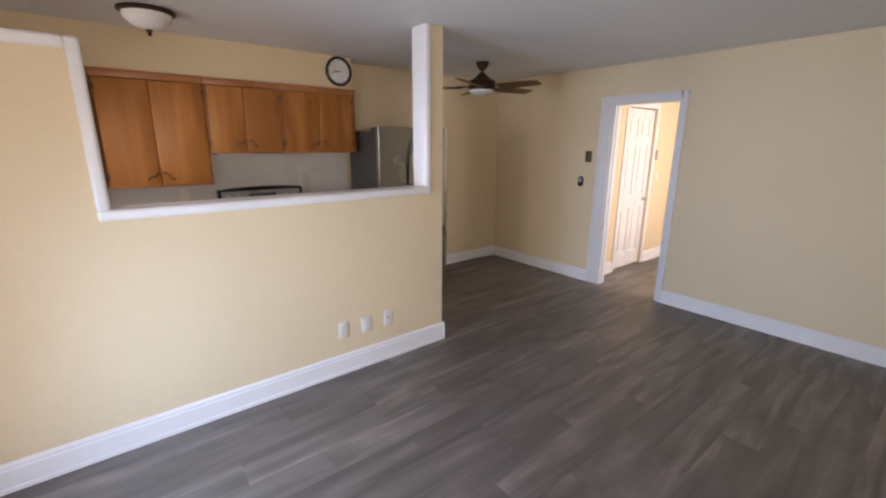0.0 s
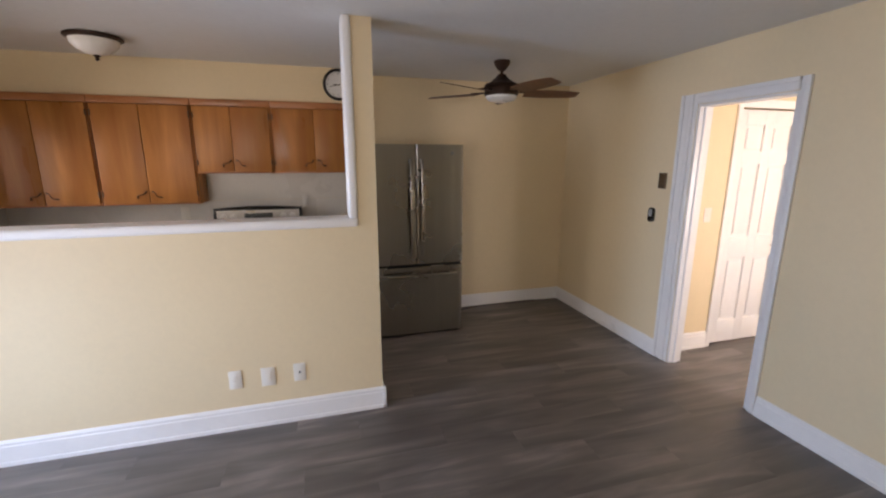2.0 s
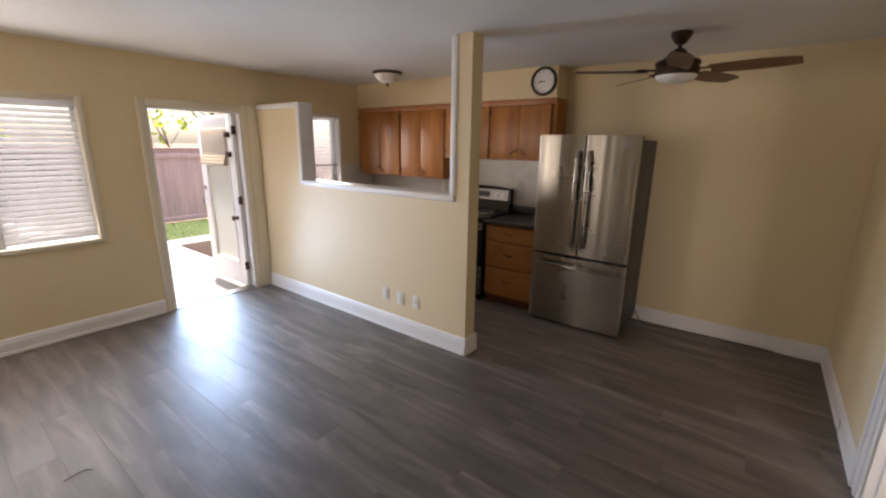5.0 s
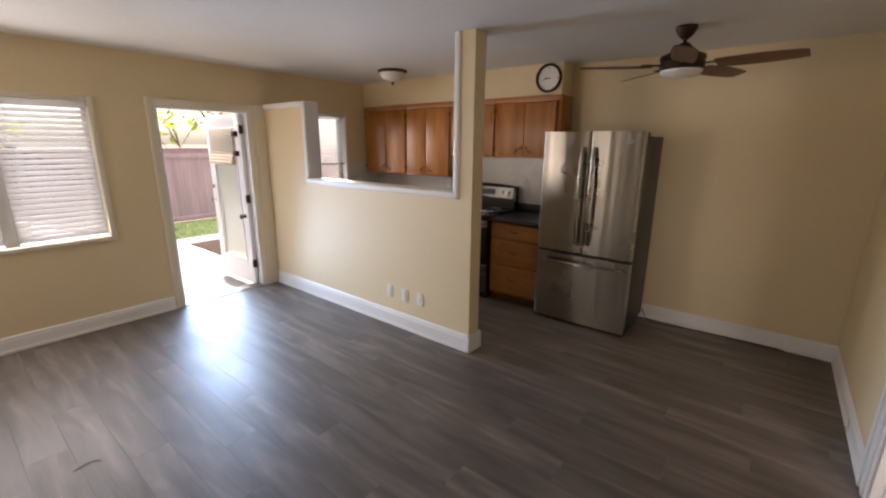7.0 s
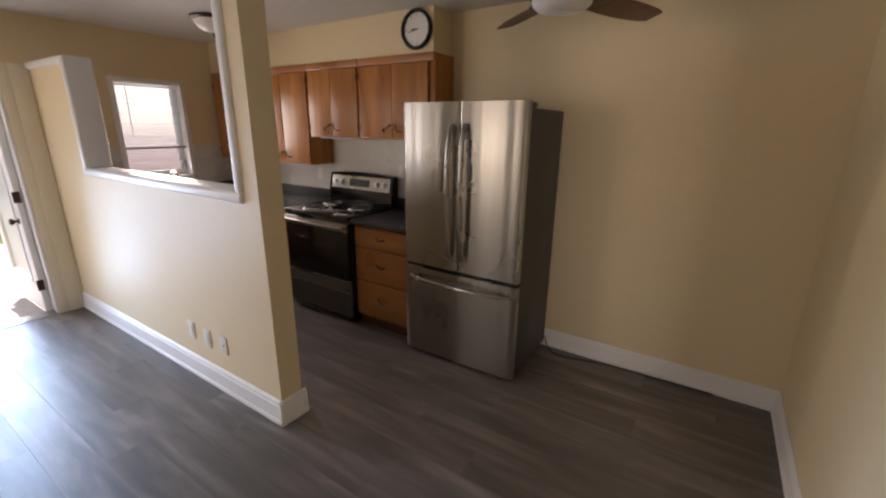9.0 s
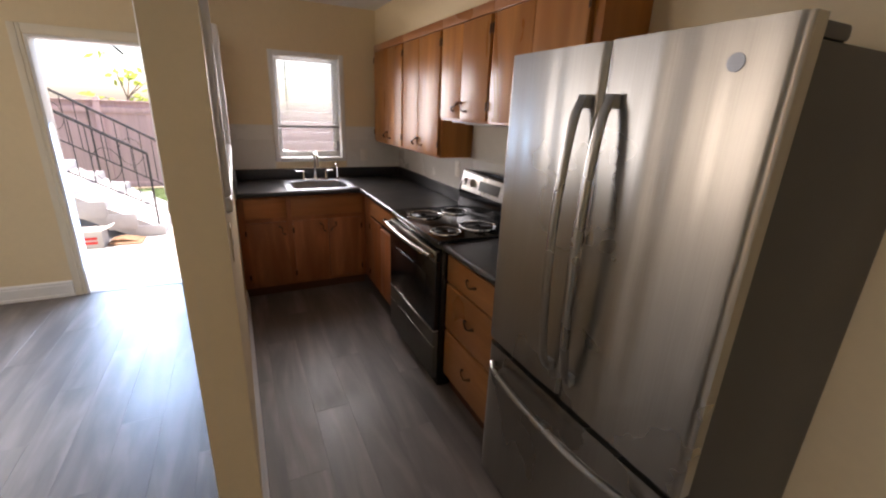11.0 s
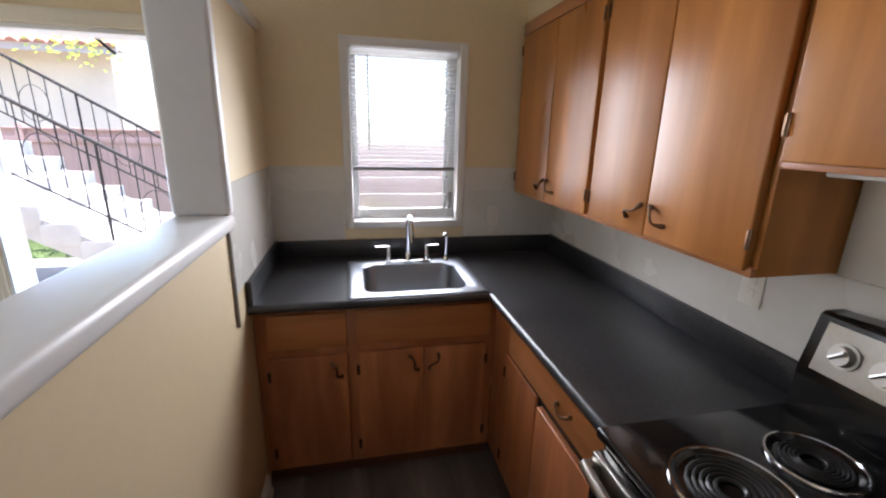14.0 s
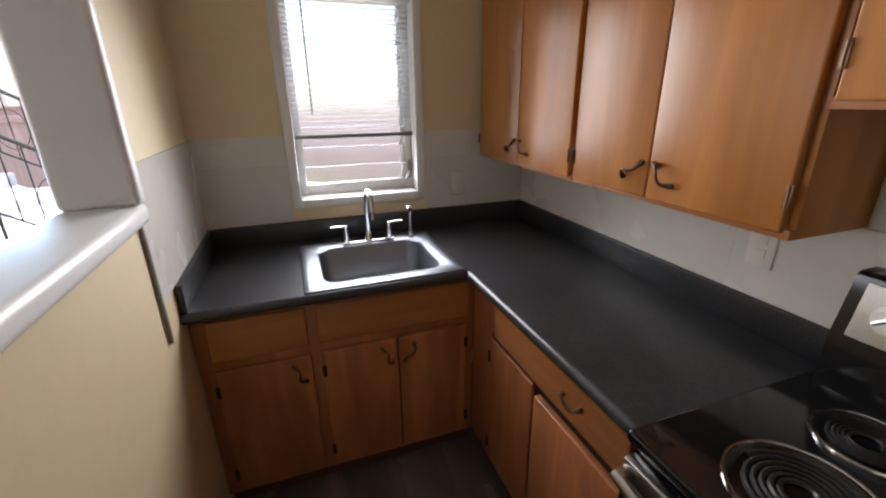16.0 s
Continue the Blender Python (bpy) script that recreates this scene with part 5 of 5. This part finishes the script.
# neighbouring house behind the fence
house = thing("neighbour_house", (-11.5, -5.0, G), "white stucco house with a red clay tile roof", "house")
part("wall", box(-11.0, -9.6, -9.8, -1.75, G, 3.06), STUCCO, house)
part("fascia", box(-9.03, -8.99, -10.2, -1.34, 2.96, 3.11, bev=0.004), STAIRPAINT, house, "white painted fascia board")
part("soffit_board", box(-9.6, -9.031, -10.2, -1.36, 3.06, 3.08), STAIRPAINT, house)
bm = B()
low = [bm.verts.new(q) for q in ((-8.93, -1.30, 3.10), (-11.53, -2.70, 3.10), (-11.53, -10.25, 3.10), (-8.93, -10.25, 3.10))]
ridge = [bm.verts.new(q) for q in ((-10.23, -3.20, 3.61), (-10.23, -8.95, 3.61))]
for f in ((low[0], ridge[0], low[1]), (low[1], ridge[0], ridge[1], low[2]), (low[2], ridge[1], low[3]), (low[3], ridge[1], ridge[0], low[0]), tuple(low)):
    bm.faces.new(f)
bmesh.ops.recalc_face_normals(bm, faces=bm.faces)
part("roof", bm, CLAY, house, "red clay tile hip roof", smooth=False)
course = mesh_of("roof_tile", prism(B(), [(-0.11, 0), (-0.07, 0.05), (0, 0.075), (0.07, 0.05), (0.11, 0)], "x", 0, 0.44), CLAY)
for i in range(3):
    for k in range(4 * i, 34 - 2 * i):
        ob = new("roof_tile", course)
        ob.parent = house
        ob.matrix_local = pose(-8.90 - i * 0.405 + 11.5, -1.42 - k * 0.235 + 5.0, 3.10 + i * 0.159 - G, 0, 0, 0) @ pose(0, 0, 0, 0, -21.3, 180)
bm = B()
bx(bm, -2.64, -2.40, 1.17, 1.43, G + 0.001, G + 0.20, 0.003)
crate = thing("cardboard_box", (-2.52, 1.36, G), "white cardboard box with red print under the stair", "box")
part("carton", bm, CARD, crate)
for z in (0.05, 0.10):
    part("red_print", box(-2.401, -2.398, 1.21, 1.38, G + z, G + z + 0.03), RED, crate)
part("flap", prism(B(), [(1.43, G + 0.20), (1.52, G + 0.235), (1.522, G + 0.231), (1.43, G + 0.196)], "x", -2.63, -2.41), CARD, crate)


scrap = thing("flattened_carton", (-2.6, 1.6, G), "brown flattened cardboard beside the white box", "cardboard")
part("sheet", prism(B(), [(1.45, G + 0.01), (1.78, G + 0.001), (1.78, G + 0.012), (1.45, G + 0.021)], "x", -2.74, -2.44), BROWN_CARD, scrap)
part("folded_sheet", prism(B(), [(1.46, G + 0.022), (1.46, G + 0.030), (1.58, G + 0.055), (1.72, G + 0.022), (1.71, G + 0.014), (1.58, G + 0.046)], "x", -2.73, -2.52), BROWN_CARD, scrap)


# ---- trees ----
def tree(x, y, height, spread, seed, count, label, big=1.0, stem=0.09):
    """Tapered trunk, forked limbs and a loose crown of single leaves."""
    rr = random.Random(seed)
    t = thing("tree", (x, y, G), label, "tree", "garden trees")
    tube_pts = [(x + 0.06 * math.sin(k * 1.3), y + 0.05 * math.cos(k), G + height * 0.6 * k / 6) for k in range(7)]
    part("trunk", tube(B(), tube_pts, stem, 10, stem * 0.55), BARK, t)
    tips = []
    for k in range(9):
        a = rr.uniform(0, 6.28)
        st = Vector(tube_pts[rr.choice((5, 6, 6))])
        en = st + Vector((math.cos(a) * spread * rr.uniform(0.5, 1), math.sin(a) * spread * rr.uniform(0.5, 1), height * rr.uniform(0.05, 0.38)))
        mid = (st + en) / 2 + Vector((rr.uniform(-0.15, 0.15), rr.uniform(-0.15, 0.15), 0.15))
        part("limb", tube(B(), [st, mid, en], stem * 0.33, 6, stem * 0.09), BARK, t)
        tips += [mid, en, en]
    vs, fs = [], []
    for k in range(count):
        c = rr.choice(tips) + Vector((rr.gauss(0, 0.28), rr.gauss(0, 0.28), rr.gauss(0, 0.2))) * (1.0 if big == 1.0 else 0.4)
        d = Vector((rr.gauss(0, 1), rr.gauss(0, 1), rr.gauss(-0.3, 0.6))).normalized()
        s = d.orthogonal().normalized()
        ln, w = big * rr.uniform(0.07, 0.13), big * rr.uniform(0.02, 0.035)
        i = len(vs)
        vs += [tuple(c), tuple(c + d * ln * 0.5 + s * w), tuple(c + d * ln), tuple(c + d * ln * 0.5 - s * w)]
        fs.append((i, i + 1, i + 2, i + 3))
    me = bpy.data.meshes.new("crown")
    me.from_pydata([(a - x, b - y, c - G) for a, b, c in vs], [], fs)
    me.materials.append(LEAF)
    ob = new("crown", me)
    ob.parent = t
    return t


tree(-5.2, -1.5, 4.4, 2.9, 3, 2200, "leafy garden tree arching over the lawn")
tree(-8.2, 5.6, 4.6, 1.4, 8, 800, "green garden tree with a loose leafy crown behind the fence")
tree(-7.5, 1.0, 2.7, 0.55, 5, 55, "young tree with broad yellow-green leaves behind the fence", 2.0, 0.035)
tree(-7.6, 4.2, 2.6, 0.75, 6, 60, "bushy young tree with broad leaves behind the fence", 2.0, 0.035)


def shrub(x, y, seed, count, tall):
    t = thing("shrub", (x, y, G), "small green shrub with strap leaves in the mulch bed", "shrub", "shrubs")
    rr = random.Random(seed)
    for k in range(count):
        a = rr.uniform(0, 6.28)
        h = rr.uniform(0.4, 1.0) * tall
        p0 = Vector((x, y, G))
        p1 = p0 + Vector((math.cos(a) * 0.14, math.sin(a) * 0.14, h * 0.65))
        p2 = p0 + Vector((math.cos(a) * 0.40, math.sin(a) * 0.40, h * rr.uniform(0.75, 1.0)))
        bm = B()
        s = Vector((-math.sin(a), math.cos(a), 0)) * 0.024
        v = [bm.verts.new(q) for q in (p0 - s * 0.4, p0 + s * 0.4, p1 + s, p2, p1 - s)]
        bm.faces.new((v[0], v[1], v[2], v[4]))
        bm.faces.new((v[4], v[2], v[3]))
        part("leaf_blade", bm, LEAF, t)


shrub(-3.55, 3.5, 21, 18, 1.05)
shrub(-2.95, 4.15, 22, 16, 0.9)
shrub(-3.2, 4.9, 23, 16, 0.85)


# ---- pieces: tiles and floor planks ----
def tile_field(parent, plane, at, u0, u1, v0, v1, w, h, out, thick=0.005):
    """Rows of tiles on a wall. plane x: u is y; plane y: u is x."""
    cache = {}
    v = v0
    while v < v1 - 0.01:
        hh = min(h, v1 - v)
        u = u0
        while u < u1 - 0.01:
            ww = min(w, u1 - u)
            key = (round(ww, 3), round(hh, 3))
            if key not in cache:
                g = 0.0002
                lo, hi = (0, thick * out) if out > 0 else (thick * out, 0)
                if plane == "x":
                    bm = box(lo, hi, g, ww - g, g, hh - g, bev=0.00025, seg=1)
                else:
                    bm = box(g, ww - g, lo, hi, g, hh - g, bev=0.00025, seg=1)
                cache[key] = mesh_of("tile", bm, TILE, smooth=False)
            ob = new("tile", cache[key])
            ob.parent = parent
            ob.location = (at, u, v) if plane == "x" else (u, at, v)
            u += w
        v += h
    return parent


TW, TH = 1.22, 0.26
tile_field(west, "x", XL + 0.0015, HW1 + 0.006, KY0 - 0.03, 1.006, 1.395, TW, TH, 1)
tile_field(west, "x", XL + 0.0015, KY1 + 0.03, YN - 0.006, 1.006, 1.395, TW, TH, 1)
tile_field(north, "y", YN - 0.0015, XL + 0.008, 2.015, 1.006, 1.26, TW, TH, -1)
tile_field(north, "y", YN - 0.0015, 0.662, 2.015, 1.262, 1.513, TW, TH, -1)
tile_field(half, "y", HW1 + 0.0015, XL + 0.008, -0.075, 1.006, 1.39, 0.72, 0.39, 1)
solid("tile_edge_strip", box(-0.072, -0.060, HW1 + 0.0005, HW1 + 0.011, 0.89, 1.392, bev=0.002), ALU_DARK, "grey metal edge strip of the tiled panel", "edge strip", kind="structure")

sub = solid("floor", box(XL - T, HX1, YS, YN, -0.055, -0.006), PLANK, "grey-brown wood-look vinyl plank floor", "floor", smooth=False)
PW, PL = 0.182, 1.22
cache = {}
rng = random.Random(11)


def plank_mesh(ln, wd):
    key = (round(ln, 3), round(wd, 3))
    if key not in cache:
        g, c = 0.0002, 0.0005
        bm = B()
        lo = [bm.verts.new(p) for p in ((g, g, -0.006), (ln - g, g, -0.006), (ln - g, wd - g, -0.006), (g, wd - g, -0.006))]
        me_ = [bm.verts.new(p) for p in ((g, g, -c), (ln - g, g, -c), (ln - g, wd - g, -c), (g, wd - g, -c))]
        hi = [bm.verts.new(p) for p in ((g + c, g + c, 0), (ln - g - c, g + c, 0), (ln - g - c, wd - g - c, 0), (g + c, wd - g - c, 0))]
        for a, b in ((lo, me_), (me_, hi)):
            for k in range(4):
                bm.faces.new((a[k], a[(k + 1) % 4], b[(k + 1) % 4], b[k]))
        bm.faces.new(hi)
        cache[key] = mesh_of("plank", bm, PLANK, smooth=False)
    return cache[key]


y = YS
row = 0
while y < YN - 0.01:
    wd = min(PW, YN - y)
    x_end = HX1 if HYS - 0.1 < y < HY else XR + (0.06 if PY0 < y < PY1 else 0.0)
    x = XL - 0.02 - ((row * 0.43 + rng.uniform(0, 0.12)) % PL)
    while x < x_end - 0.02:
        a, b = max(x, XL - 0.02), min(x + PL, x_end)
        if b - a > 0.02:
            ob = new("plank", plank_mesh(b - a, wd))
            ob.parent = sub
            ob.location = (a, y, 0)
        x += PL
    y += PW
    row += 1
